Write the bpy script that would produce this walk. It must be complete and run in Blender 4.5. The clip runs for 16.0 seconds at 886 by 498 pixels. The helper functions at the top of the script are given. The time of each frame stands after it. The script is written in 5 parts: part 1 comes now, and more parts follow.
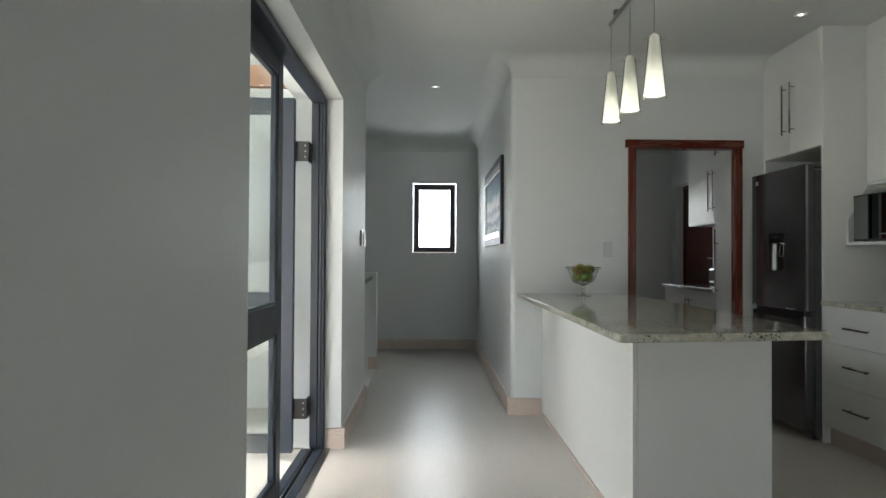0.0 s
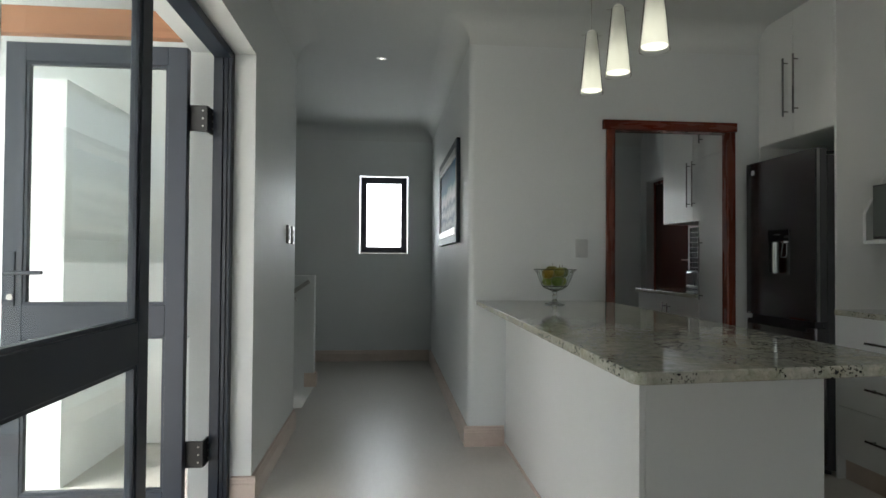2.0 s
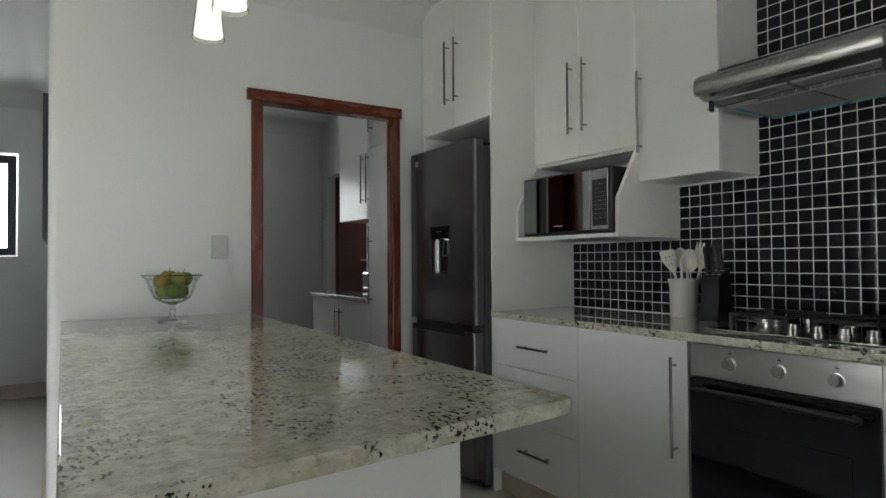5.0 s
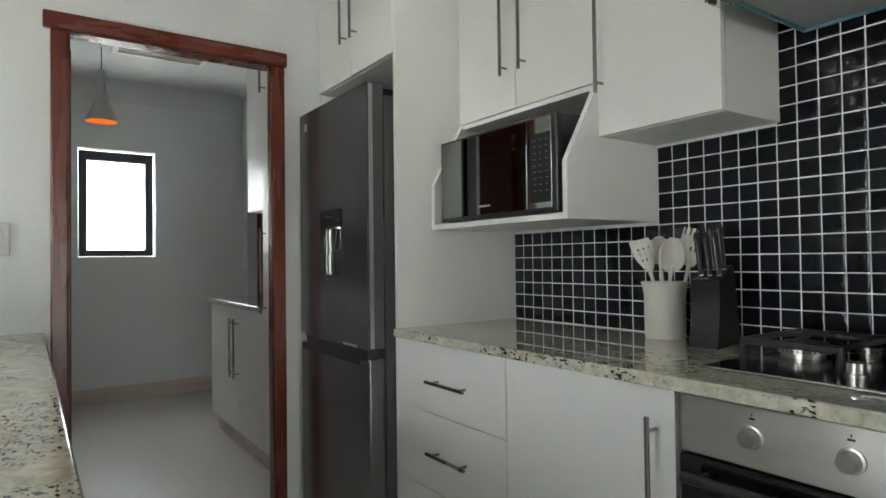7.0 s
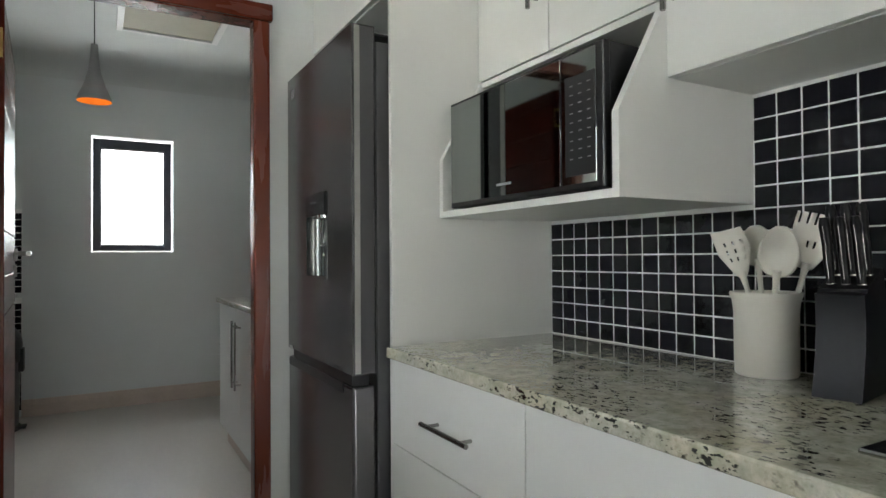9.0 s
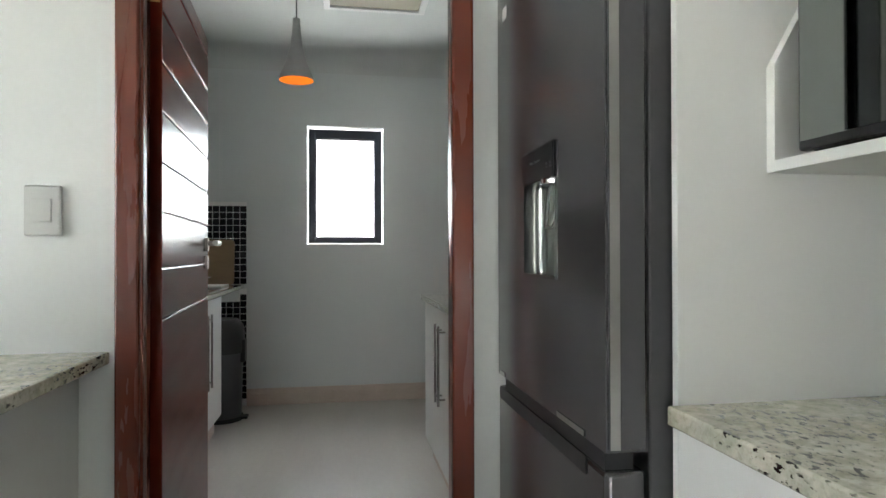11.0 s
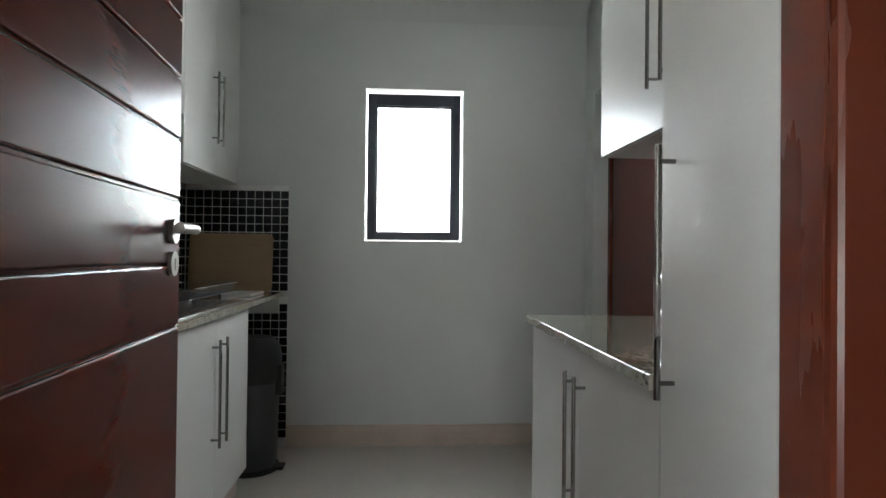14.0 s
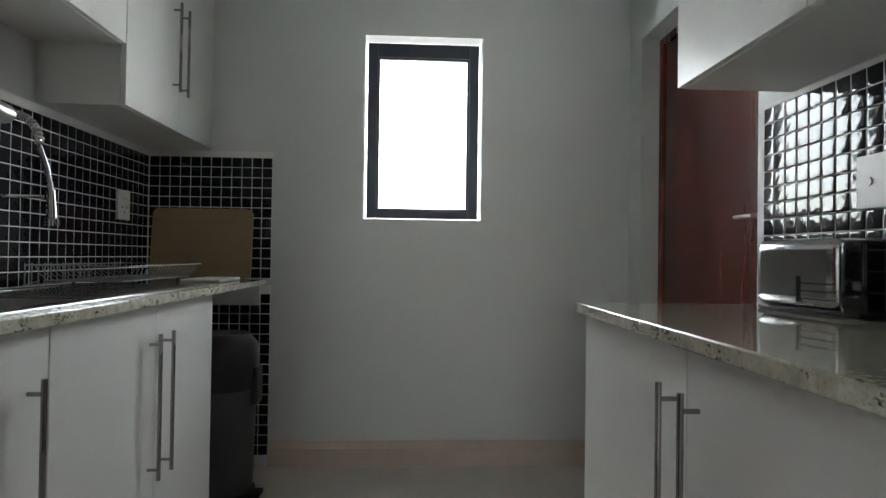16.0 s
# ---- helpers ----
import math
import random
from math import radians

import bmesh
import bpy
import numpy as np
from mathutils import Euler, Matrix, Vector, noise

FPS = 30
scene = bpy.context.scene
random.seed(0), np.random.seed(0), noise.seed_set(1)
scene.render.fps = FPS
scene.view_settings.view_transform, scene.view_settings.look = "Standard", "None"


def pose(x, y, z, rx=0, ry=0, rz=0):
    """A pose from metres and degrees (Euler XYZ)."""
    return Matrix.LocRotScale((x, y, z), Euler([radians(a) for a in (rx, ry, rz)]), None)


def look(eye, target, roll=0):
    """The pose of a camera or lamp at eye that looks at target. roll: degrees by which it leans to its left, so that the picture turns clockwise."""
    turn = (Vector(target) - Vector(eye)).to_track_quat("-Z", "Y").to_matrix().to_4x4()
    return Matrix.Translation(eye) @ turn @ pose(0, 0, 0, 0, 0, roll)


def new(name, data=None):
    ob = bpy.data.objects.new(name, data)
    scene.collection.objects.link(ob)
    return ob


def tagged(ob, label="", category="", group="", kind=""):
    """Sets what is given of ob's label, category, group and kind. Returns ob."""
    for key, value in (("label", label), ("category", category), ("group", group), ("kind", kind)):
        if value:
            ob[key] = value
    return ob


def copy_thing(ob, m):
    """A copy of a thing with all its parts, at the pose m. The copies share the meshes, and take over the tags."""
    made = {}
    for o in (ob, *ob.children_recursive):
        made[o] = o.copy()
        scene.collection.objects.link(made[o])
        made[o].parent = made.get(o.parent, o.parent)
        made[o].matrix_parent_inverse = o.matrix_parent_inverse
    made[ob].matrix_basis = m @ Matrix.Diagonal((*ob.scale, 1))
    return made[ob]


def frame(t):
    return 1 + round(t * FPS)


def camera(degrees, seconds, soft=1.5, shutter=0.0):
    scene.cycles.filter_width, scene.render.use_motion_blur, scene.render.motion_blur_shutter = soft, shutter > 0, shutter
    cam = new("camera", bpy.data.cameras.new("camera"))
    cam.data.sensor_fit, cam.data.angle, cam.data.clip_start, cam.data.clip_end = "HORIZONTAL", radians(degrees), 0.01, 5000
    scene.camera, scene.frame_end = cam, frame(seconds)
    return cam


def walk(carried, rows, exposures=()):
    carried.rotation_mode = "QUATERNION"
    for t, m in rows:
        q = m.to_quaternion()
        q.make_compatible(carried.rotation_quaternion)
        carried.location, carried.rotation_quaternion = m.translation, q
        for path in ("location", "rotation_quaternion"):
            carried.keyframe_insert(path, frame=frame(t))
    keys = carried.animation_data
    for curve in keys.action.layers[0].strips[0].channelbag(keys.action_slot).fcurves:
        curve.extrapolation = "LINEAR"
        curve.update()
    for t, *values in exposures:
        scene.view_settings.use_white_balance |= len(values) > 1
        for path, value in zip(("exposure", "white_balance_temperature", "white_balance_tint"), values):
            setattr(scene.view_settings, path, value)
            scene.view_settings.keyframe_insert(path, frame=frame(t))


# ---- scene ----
cam = camera(72.1, 16.0)
METRES, EYE, TILT, LEAN, TURN = 8.0, 1.5, 0.0, 0.0, -2.6
PATH = [
    (0, (1.139, 1.236, 1.187), (1.18, 3.235, 1.215), 0.3),
    (0.5, (1.134, 1.409, 1.179), (1.182, 3.409, 1.212), 0.4),
    (1, (1.167, 1.646, 1.178), (1.23, 3.645, 1.211), 0.6),
    (1.5, (1.19, 1.82, 1.178), (1.275, 3.818, 1.211), 0.3),
    (2, (1.237, 2.013, 1.174), (1.418, 4.004, 1.211), 0.4),
    (2.5, (1.28, 2.112, 1.171), (1.638, 4.079, 1.208), 0.3),
    (3, (1.37, 2.216, 1.167), (1.905, 4.143, 1.207), -0.0),
    (3.5, (1.474, 2.297, 1.182), (2.159, 4.175, 1.226), -0.1),
    (4, (1.569, 2.343, 1.188), (2.407, 4.159, 1.224), -0.5),
    (4.5, (1.676, 2.496, 1.182), (2.637, 4.25, 1.222), -0.4),
    (5, (1.807, 2.613, 1.177), (2.867, 4.308, 1.218), -0.4),
    (5.2, (1.845, 2.711, 1.173), (2.959, 4.371, 1.224), -0.1),
    (7.3, (2.625, 3.221, 1.165), (3.755, 4.871, 1.198), -0.8),
    (7.5, (2.635, 3.196, 1.174), (3.782, 4.834, 1.213), -0.4),
    (8, (2.793, 3.3, 1.173), (3.927, 4.947, 1.208), -0.4),
    (8.5, (2.899, 3.443, 1.169), (3.989, 5.12, 1.196), -0.5),
    (9, (2.984, 3.596, 1.167), (3.965, 5.338, 1.194), -0.4),
    (9.5, (3.03, 3.73, 1.172), (3.871, 5.544, 1.196), -0.2),
    (10, (3.102, 3.887, 1.166), (3.721, 5.789, 1.188), -0.1),
    (12.3, (3.195, 4.766, 1.152), (3.414, 6.754, 1.168), 0.4),
    (12.5, (3.194, 4.829, 1.152), (3.399, 6.818, 1.171), 0.6),
    (13, (3.166, 5.027, 1.153), (3.336, 7.02, 1.171), 0.6),
    (13.5, (3.143, 5.226, 1.153), (3.293, 7.22, 1.17), 0.7),
    (14, (3.156, 5.416, 1.146), (3.287, 7.412, 1.166), 0.6),
    (14.5, (3.182, 5.602, 1.135), (3.301, 7.598, 1.159), 0.8),
    (15, (3.191, 5.767, 1.109), (3.295, 7.764, 1.131), 0.8),
    (15.5, (3.179, 5.919, 1.072), (3.283, 7.916, 1.095), 0.8),
    (16, (3.171, 6.044, 1.042), (3.272, 8.041, 1.067), 0.8),
]
EXPOSURES = [(0, 2.65), (1.0, 2.55), (2.0, 2.15), (3.0, 2.22), (4.0, 2.6), (5.0, 2.98), (7.5, 3.7), (9.5, 3.8), (12.5, 4.35), (13.3, 4.2), (14.0, 4.0), (16.0, 3.95)]
walk(cam, [(t, look(eye, target, roll)) for t, eye, target, roll in PATH], EXPOSURES)

# ---- light ----
world = bpy.data.worlds.new("sky")
scene.world = world
world.use_nodes = True
wn = world.node_tree.nodes
wl = world.node_tree.links
sky = wn.new("ShaderNodeTexSky")
sky.sky_type = "NISHITA"
sky.sun_disc = False
sky.sun_elevation, sky.sun_rotation = radians(55), radians(250)
sky.air_density, sky.dust_density = 1.0, 4.0
soft_sky = wn.new("ShaderNodeHueSaturation")
soft_sky.inputs["Saturation"].default_value = 0.62
wl.new(sky.outputs[0], soft_sky.inputs["Color"])
wl.new(soft_sky.outputs[0], wn["Background"].inputs["Color"])
wn["Background"].inputs["Strength"].default_value = 0.15

sun = new("sun", bpy.data.lights.new("sun", "SUN"))
sun.data.energy, sun.data.angle, sun.data.color = 2.8, radians(40), (0.97, 0.98, 1.0)
sun.matrix_world = look((-3.5, 1, 9), (0, 4, 0))


def window_lamp(name, place, target, width, height, watts, colour=(0.93, 0.97, 1.0)):
    lamp = new(name, bpy.data.lights.new(name, "AREA"))
    lamp.data.shape, lamp.data.size, lamp.data.size_y = "RECTANGLE", width, height
    lamp.data.energy, lamp.data.color = watts, colour
    lamp.matrix_world = look(place, target)
    return lamp


window_lamp("hall_window_light", (1.13, 9.95, 1.75), (1.13, 5, 1.75), 1.3, 1.6, 11.0)
window_lamp("scullery_window_light", (3.19, 9.65, 1.68), (3.19, 5, 1.68), 1.1, 1.5, 4.1, (0.97, 0.98, 0.99))
# added fill from behind, at an invented opening out of view
window_lamp("added_back_fill", (2.2, -3.25, 1.05), (2.2, 4, 1.05), 1.8, 2.0, 0.3)


# ---- materials ----
def nodes_of(name):
    m = bpy.data.materials.new(name)
    m.use_nodes = True
    return m, m.node_tree.nodes, m.node_tree.links, m.node_tree.nodes["Principled BSDF"]


def ramp(ns, stops):
    r = ns.new("ShaderNodeValToRGB")
    while len(r.color_ramp.elements) > 1:
        r.color_ramp.elements.remove(r.color_ramp.elements[-1])
    r.color_ramp.elements[0].position, r.color_ramp.elements[0].color = stops[0][0], (*stops[0][1], 1)
    for p, c in stops[1:]:
        e = r.color_ramp.elements.new(p)
        e.color = (*c, 1)
    return r


def surface(name, low, high, rough=0.5, metal=0.0, scale=3.0, fine=60.0, bump=0.1, stretch=(1, 1, 1), rough_var=0.08, coat=0.0, dist=0.002, spread=0.25):
    """A colour that drifts between low and high at two scales, with fine relief."""
    m, ns, ls, b = nodes_of(name)
    tc = ns.new("ShaderNodeTexCoord")
    mp = ns.new("ShaderNodeMapping")
    mp.inputs["Scale"].default_value = stretch
    ls.new(tc.outputs["Object"], mp.inputs["Vector"])
    n1, n2 = ns.new("ShaderNodeTexNoise"), ns.new("ShaderNodeTexNoise")
    n1.inputs["Scale"].default_value, n2.inputs["Scale"].default_value = scale, fine
    n1.inputs["Detail"].default_value, n2.inputs["Detail"].default_value = 5, 4
    for n in (n1, n2):
        ls.new(mp.outputs[0], n.inputs["Vector"])
    mix = ns.new("ShaderNodeMath")
    mix.operation = "MULTIPLY_ADD"
    mix.inputs[1].default_value = 0.3
    ls.new(n2.outputs["Fac"], mix.inputs[0])
    half = ns.new("ShaderNodeMath")
    half.operation = "MULTIPLY"
    half.inputs[1].default_value = 0.7
    ls.new(n1.outputs["Fac"], half.inputs[0])
    ls.new(half.outputs[0], mix.inputs[2])
    r = ramp(ns, [(0.5 - spread, low), (0.5 + spread, high)])
    ls.new(mix.outputs[0], r.inputs[0])
    ls.new(r.outputs[0], b.inputs["Base Color"])
    mr = ns.new("ShaderNodeMapRange")
    mr.inputs["To Min"].default_value, mr.inputs["To Max"].default_value = max(0.02, rough - rough_var), min(1, rough + rough_var)
    ls.new(n1.outputs["Fac"], mr.inputs["Value"])
    ls.new(mr.outputs[0], b.inputs["Roughness"])
    b.inputs["Metallic"].default_value = metal
    b.inputs["Coat Weight"].default_value = coat
    b.inputs["Coat Roughness"].default_value = 0.12
    if bump:
        bp = ns.new("ShaderNodeBump")
        bp.inputs["Strength"].default_value, bp.inputs["Distance"].default_value = bump, dist
        ls.new(n2.outputs["Fac"], bp.inputs["Height"])
        ls.new(bp.outputs[0], b.inputs["Normal"])
    return m


paint = surface("wall_paint", (0.61, 0.635, 0.625), (0.68, 0.705, 0.695), 0.5, scale=1.3, fine=90, bump=0.12, rough_var=0.1)
ceiling_paint = surface("ceiling_paint", (0.57, 0.59, 0.57), (0.64, 0.66, 0.64), 0.8, scale=1.0, fine=70, bump=0.1)
cabinet_white = surface("cabinet_white", (0.69, 0.70, 0.675), (0.73, 0.74, 0.715), 0.33, scale=1.5, fine=140, bump=0.03, rough_var=0.04)
floor_mat = surface("pale_floor", (0.50, 0.47, 0.425), (0.60, 0.57, 0.52), 0.33, scale=2.2, fine=25, bump=0.05, stretch=(2.0, 0.6, 1), rough_var=0.08)
skirting_mat = surface("beige_skirting", (0.50, 0.40, 0.34), (0.62, 0.52, 0.45), 0.4, scale=6, fine=60, bump=0.08)
frame_dark = surface("charcoal_aluminium", (0.010, 0.016, 0.026), (0.016, 0.025, 0.040), 0.42, scale=5, fine=200, bump=0.05)
wood_dark = surface("red_brown_wood", (0.113, 0.0225, 0.0102), (0.130, 0.0265, 0.0113), 0.27, scale=3, fine=30, bump=0.05, stretch=(7, 7, 0.9), coat=0.05, rough_var=0.05, spread=0.35)
wood_across = surface("red_brown_wood_across", (0.113, 0.0225, 0.0102), (0.130, 0.0265, 0.0113), 0.27, scale=3, fine=30, bump=0.05, stretch=(0.9, 7, 7), coat=0.05, rough_var=0.05, spread=0.35)
wood_leaf = surface("red_brown_door_wood", (0.096, 0.0125, 0.0058), (0.122, 0.0165, 0.0072), 0.24, scale=2.5, fine=26, bump=0.09, stretch=(6, 1.2, 8), rough_var=0.06, spread=0.3)
beam_wood = surface("pine_beam", (0.24, 0.10, 0.05), (0.42, 0.21, 0.11), 0.6, scale=3, fine=20, bump=0.3, stretch=(0.5, 6, 6))
wood_leaf.node_tree.nodes["Principled BSDF"].inputs["IOR"].default_value = 1.29
board_wood = surface("chopping_board_wood", (0.25, 0.165, 0.095), (0.36, 0.245, 0.14), 0.5, scale=4, fine=40, bump=0.1, stretch=(0.6, 4, 6))
steel = surface("brushed_steel", (0.36, 0.35, 0.33), (0.42, 0.41, 0.39), 0.3, 1.0, scale=3, fine=120, bump=0, rough_var=0.03)
steel_y = surface("brushed_steel_panel", (0.50, 0.49, 0.47), (0.58, 0.57, 0.55), 0.24, 1.0, scale=3, fine=60, bump=0.02, stretch=(8, 0.5, 12), rough_var=0.04)
chrome = surface("chrome", (0.62, 0.62, 0.62), (0.68, 0.68, 0.68), 0.08, 1.0, scale=3, fine=80, bump=0, rough_var=0.02)
fridge_steel = surface("dark_fridge_steel", (0.150, 0.146, 0.150), (0.175, 0.171, 0.175), 0.22, 0.8, scale=1.2, fine=60, bump=0, rough_var=0.03)
fridge_side = surface("fridge_side", (0.05, 0.05, 0.053), (0.07, 0.07, 0.073), 0.5, scale=2, fine=90, bump=0.05)
black_plastic = surface("black_plastic", (0.007, 0.007, 0.008), (0.012, 0.012, 0.013), 0.35, scale=4, fine=150, bump=0.05)
black_gloss = surface("black_glass", (0.006, 0.006, 0.007), (0.009, 0.009, 0.010), 0.05, scale=2, fine=50, bump=0, rough_var=0.02)
wire_steel = surface("dull_wire", (0.22, 0.22, 0.215), (0.30, 0.30, 0.295), 0.35, 1.0, scale=6, fine=90, bump=0, rough_var=0.03)
door_red = surface("dark_red_door_wood", (0.060, 0.008, 0.004), (0.10, 0.014, 0.007), 0.22, scale=2.5, fine=22, bump=0.1, stretch=(6, 5, 0.8), rough_var=0.04)
# colour of the unseen south wall, darkened to cut bounced light
bounce_cut_beige = surface("unseen_wall_bounce_cut", (0.30, 0.29, 0.26), (0.36, 0.35, 0.32), 0.7, scale=1.5, fine=80, bump=0.1)
dim_print = surface("dim_printing", (0.10, 0.10, 0.10), (0.14, 0.14, 0.14), 0.5, scale=4, fine=60, bump=0)
black_satin = surface("black_painted_wood", (0.005, 0.005, 0.006), (0.009, 0.009, 0.010), 0.42, scale=6, fine=120, bump=0.05)
black_satin.node_tree.nodes["Principled BSDF"].inputs["IOR"].default_value = 1.3
cast_iron = surface("cast_iron", (0.010, 0.010, 0.010), (0.018, 0.018, 0.018), 0.55, scale=10, fine=200, bump=0.3)
grey_metal = surface("grey_printing", (0.30, 0.30, 0.30), (0.4, 0.4, 0.4), 0.5, scale=4, fine=60, bump=0)
cream = surface("cream_ceramic", (0.66, 0.63, 0.55), (0.72, 0.69, 0.62), 0.4, scale=4, fine=90, bump=0.05)
white_plastic = surface("white_plastic", (0.68, 0.68, 0.66), (0.74, 0.74, 0.72), 0.35, scale=4, fine=90, bump=0.02)
switch_grey = surface("grey_white_plastic", (0.47, 0.485, 0.475), (0.52, 0.535, 0.525), 0.35, scale=4, fine=90, bump=0.02)
brass = surface("worn_brass", (0.42, 0.24, 0.08), (0.60, 0.36, 0.13), 0.38, 1.0, scale=20, fine=150, bump=0.15)
brushed = surface("sideways_brushed_steel", (0.58, 0.57, 0.55), (0.64, 0.63, 0.61), 0.34, 1.0, scale=3, fine=60, bump=0.01, stretch=(8, 0.5, 12), rough_var=0.03)
tangent = brushed.node_tree.nodes.new("ShaderNodeTangent")
tangent.axis = "Z"
brushed.node_tree.links.new(tangent.outputs[0], brushed.node_tree.nodes["Principled BSDF"].inputs["Tangent"])
brushed.node_tree.nodes["Principled BSDF"].inputs["Anisotropic"].default_value = 0.85
brushed.node_tree.nodes["Principled BSDF"].inputs["Anisotropic Rotation"].default_value = 0.25
toaster_steel = surface("toaster_steel", (0.50, 0.51, 0.52), (0.58, 0.59, 0.60), 0.20, 1.0, scale=3, fine=80, bump=0, rough_var=0.05)
plate_steel = surface("polished_hob_steel", (0.30, 0.295, 0.285), (0.37, 0.365, 0.35), 0.14, 1.0, scale=3, fine=60, bump=0.02, rough_var=0.03)
visor_teal = surface("teal_glass_edge", (0.10, 0.22, 0.27), (0.14, 0.28, 0.33), 0.25, scale=6, fine=80, bump=0)
panel_black = surface("black_panel", (0.004, 0.004, 0.005), (0.007, 0.007, 0.008), 0.22, scale=4, fine=90, bump=0, rough_var=0.03)
panel_black.node_tree.nodes["Principled BSDF"].inputs["IOR"].default_value = 1.25
handle_steel = surface("handle_steel", (0.25, 0.245, 0.235), (0.31, 0.305, 0.295), 0.27, 1.0, scale=3, fine=120, bump=0, rough_var=0.03)
hood_steel = surface("hood_steel", (0.34, 0.335, 0.32), (0.41, 0.40, 0.385), 0.27, 1.0, scale=3, fine=60, bump=0.02, stretch=(8, 0.5, 12), rough_var=0.04)
recess_steel = surface("dark_recess_steel", (0.13, 0.14, 0.135), (0.20, 0.21, 0.20), 0.19, 1.0, scale=2, fine=20, bump=0, stretch=(1, 14, 1), rough_var=0.05)
grout = surface("pale_grout", (0.76, 0.76, 0.74), (0.86, 0.86, 0.84), 0.8, scale=8, fine=150, bump=0.2)
outside_white = surface("outside_plaster", (0.78, 0.80, 0.79), (0.86, 0.88, 0.87), 0.8, scale=1.6, fine=70, bump=0.3, dist=0.004)
outside_floor = surface("outside_screed", (0.42, 0.40, 0.35), (0.58, 0.56, 0.50), 0.8, scale=2.5, fine=40, bump=0.3, dist=0.003)
apple_green = surface("green_apple_skin", (0.11, 0.17, 0.02), (0.30, 0.34, 0.06), 0.3, scale=14, fine=90, bump=0.03)
leaf_green = surface("dark_leaf", (0.02, 0.05, 0.015), (0.05, 0.10, 0.03), 0.5, scale=20, fine=90, bump=0.05)
stalk_brown = surface("brown_stalk", (0.05, 0.03, 0.015), (0.08, 0.05, 0.025), 0.7, scale=20, fine=90, bump=0.1)
aluminium_filter = surface("filter_mesh", (0.36, 0.37, 0.37), (0.44, 0.45, 0.45), 0.5, 0.2, scale=4, fine=300, bump=0.15)
shade_grey = surface("grey_lamp_shade", (0.33, 0.33, 0.32), (0.40, 0.40, 0.39), 0.45, scale=4, fine=90, bump=0.03)
bin_grey = surface("dark_bin_plastic", (0.009, 0.0095, 0.010), (0.015, 0.016, 0.017), 0.45, scale=4, fine=90, bump=0.1)
bin_body = surface("grey_bin_plastic", (0.045, 0.05, 0.053), (0.065, 0.07, 0.074), 0.4, scale=4, fine=90, bump=0.05)


apple_nodes, apple_links = apple_green.node_tree.nodes, apple_green.node_tree.links
apple_each = apple_nodes.new("ShaderNodeObjectInfo")
apple_tint = ramp(apple_nodes, [(0.0, (0.55, 0.75, 0.5)), (0.35, (1.0, 1.0, 1.0)), (0.6, (1.5, 1.05, 0.9)), (0.8, (0.45, 0.55, 0.6)), (1.0, (1.6, 0.75, 0.5))])
apple_mix = apple_nodes.new("ShaderNodeMix")
apple_mix.data_type, apple_mix.blend_type = "RGBA", "MULTIPLY"
apple_mix.inputs[0].default_value = 1.0
apple_base = apple_nodes["Principled BSDF"].inputs["Base Color"]
apple_links.new(apple_base.links[0].from_socket, apple_mix.inputs[6])
apple_links.new(apple_each.outputs["Random"], apple_tint.inputs[0])
apple_links.new(apple_tint.outputs[0], apple_mix.inputs[7])
apple_links.new(apple_mix.outputs[2], apple_base)


def glass(name, rough=0.0, tint=(1, 1, 1), ior=1.45):
    m, ns, ls, b = nodes_of(name)
    b.inputs["Base Color"].default_value = (*tint, 1)
    b.inputs["Transmission Weight"].default_value = 1
    b.inputs["Roughness"].default_value = rough
    b.inputs["IOR"].default_value = ior
    return m


pane_glass = glass("window_glass", 0.0, (0.93, 0.97, 0.96), 1.45)
bowl_glass = glass("bowl_glass", 0.02, (0.95, 0.98, 0.97), 1.4)
frosted = glass("lamp_glass", 0.05, (0.97, 0.98, 0.96), 1.3)


def glow(name, colour, strength, base=(0.8, 0.8, 0.75)):
    m, ns, ls, b = nodes_of(name)
    b.inputs["Base Color"].default_value = (*base, 1)
    b.inputs["Emission Color"].default_value = (*colour, 1)
    b.inputs["Emission Strength"].default_value = strength
    return m


lamp_white = glow("lit_frosted_glass", (1.0, 0.98, 0.78), 0.09)
shade_nodes, shade_links = lamp_white.node_tree.nodes, lamp_white.node_tree.links
shade_place = shade_nodes.new("ShaderNodeTexCoord")
shade_split = shade_nodes.new("ShaderNodeSeparateXYZ")
shade_fall = shade_nodes.new("ShaderNodeMapRange")
shade_fall.interpolation_type = "SMOOTHSTEP"
for socket, value in zip(("From Min", "From Max", "To Min", "To Max"), (0.10, 0.75, 0.18, 0.03)):
    shade_fall.inputs[socket].default_value = value
shade_links.new(shade_place.outputs["Generated"], shade_split.inputs[0])
shade_links.new(shade_split.outputs["Z"], shade_fall.inputs["Value"])
shade_links.new(shade_fall.outputs[0], shade_nodes["Principled BSDF"].inputs["Emission Strength"])
lamp_hot = glow("lit_bulb", (1.0, 0.98, 0.85), 0.35)
spot_glow = glow("lit_spotlight", (1.0, 0.96, 0.88), 1.0)
orange_in = glow("lit_orange_lining", (1.0, 0.30, 0.02), 0.03, (0.9, 0.30, 0.03))


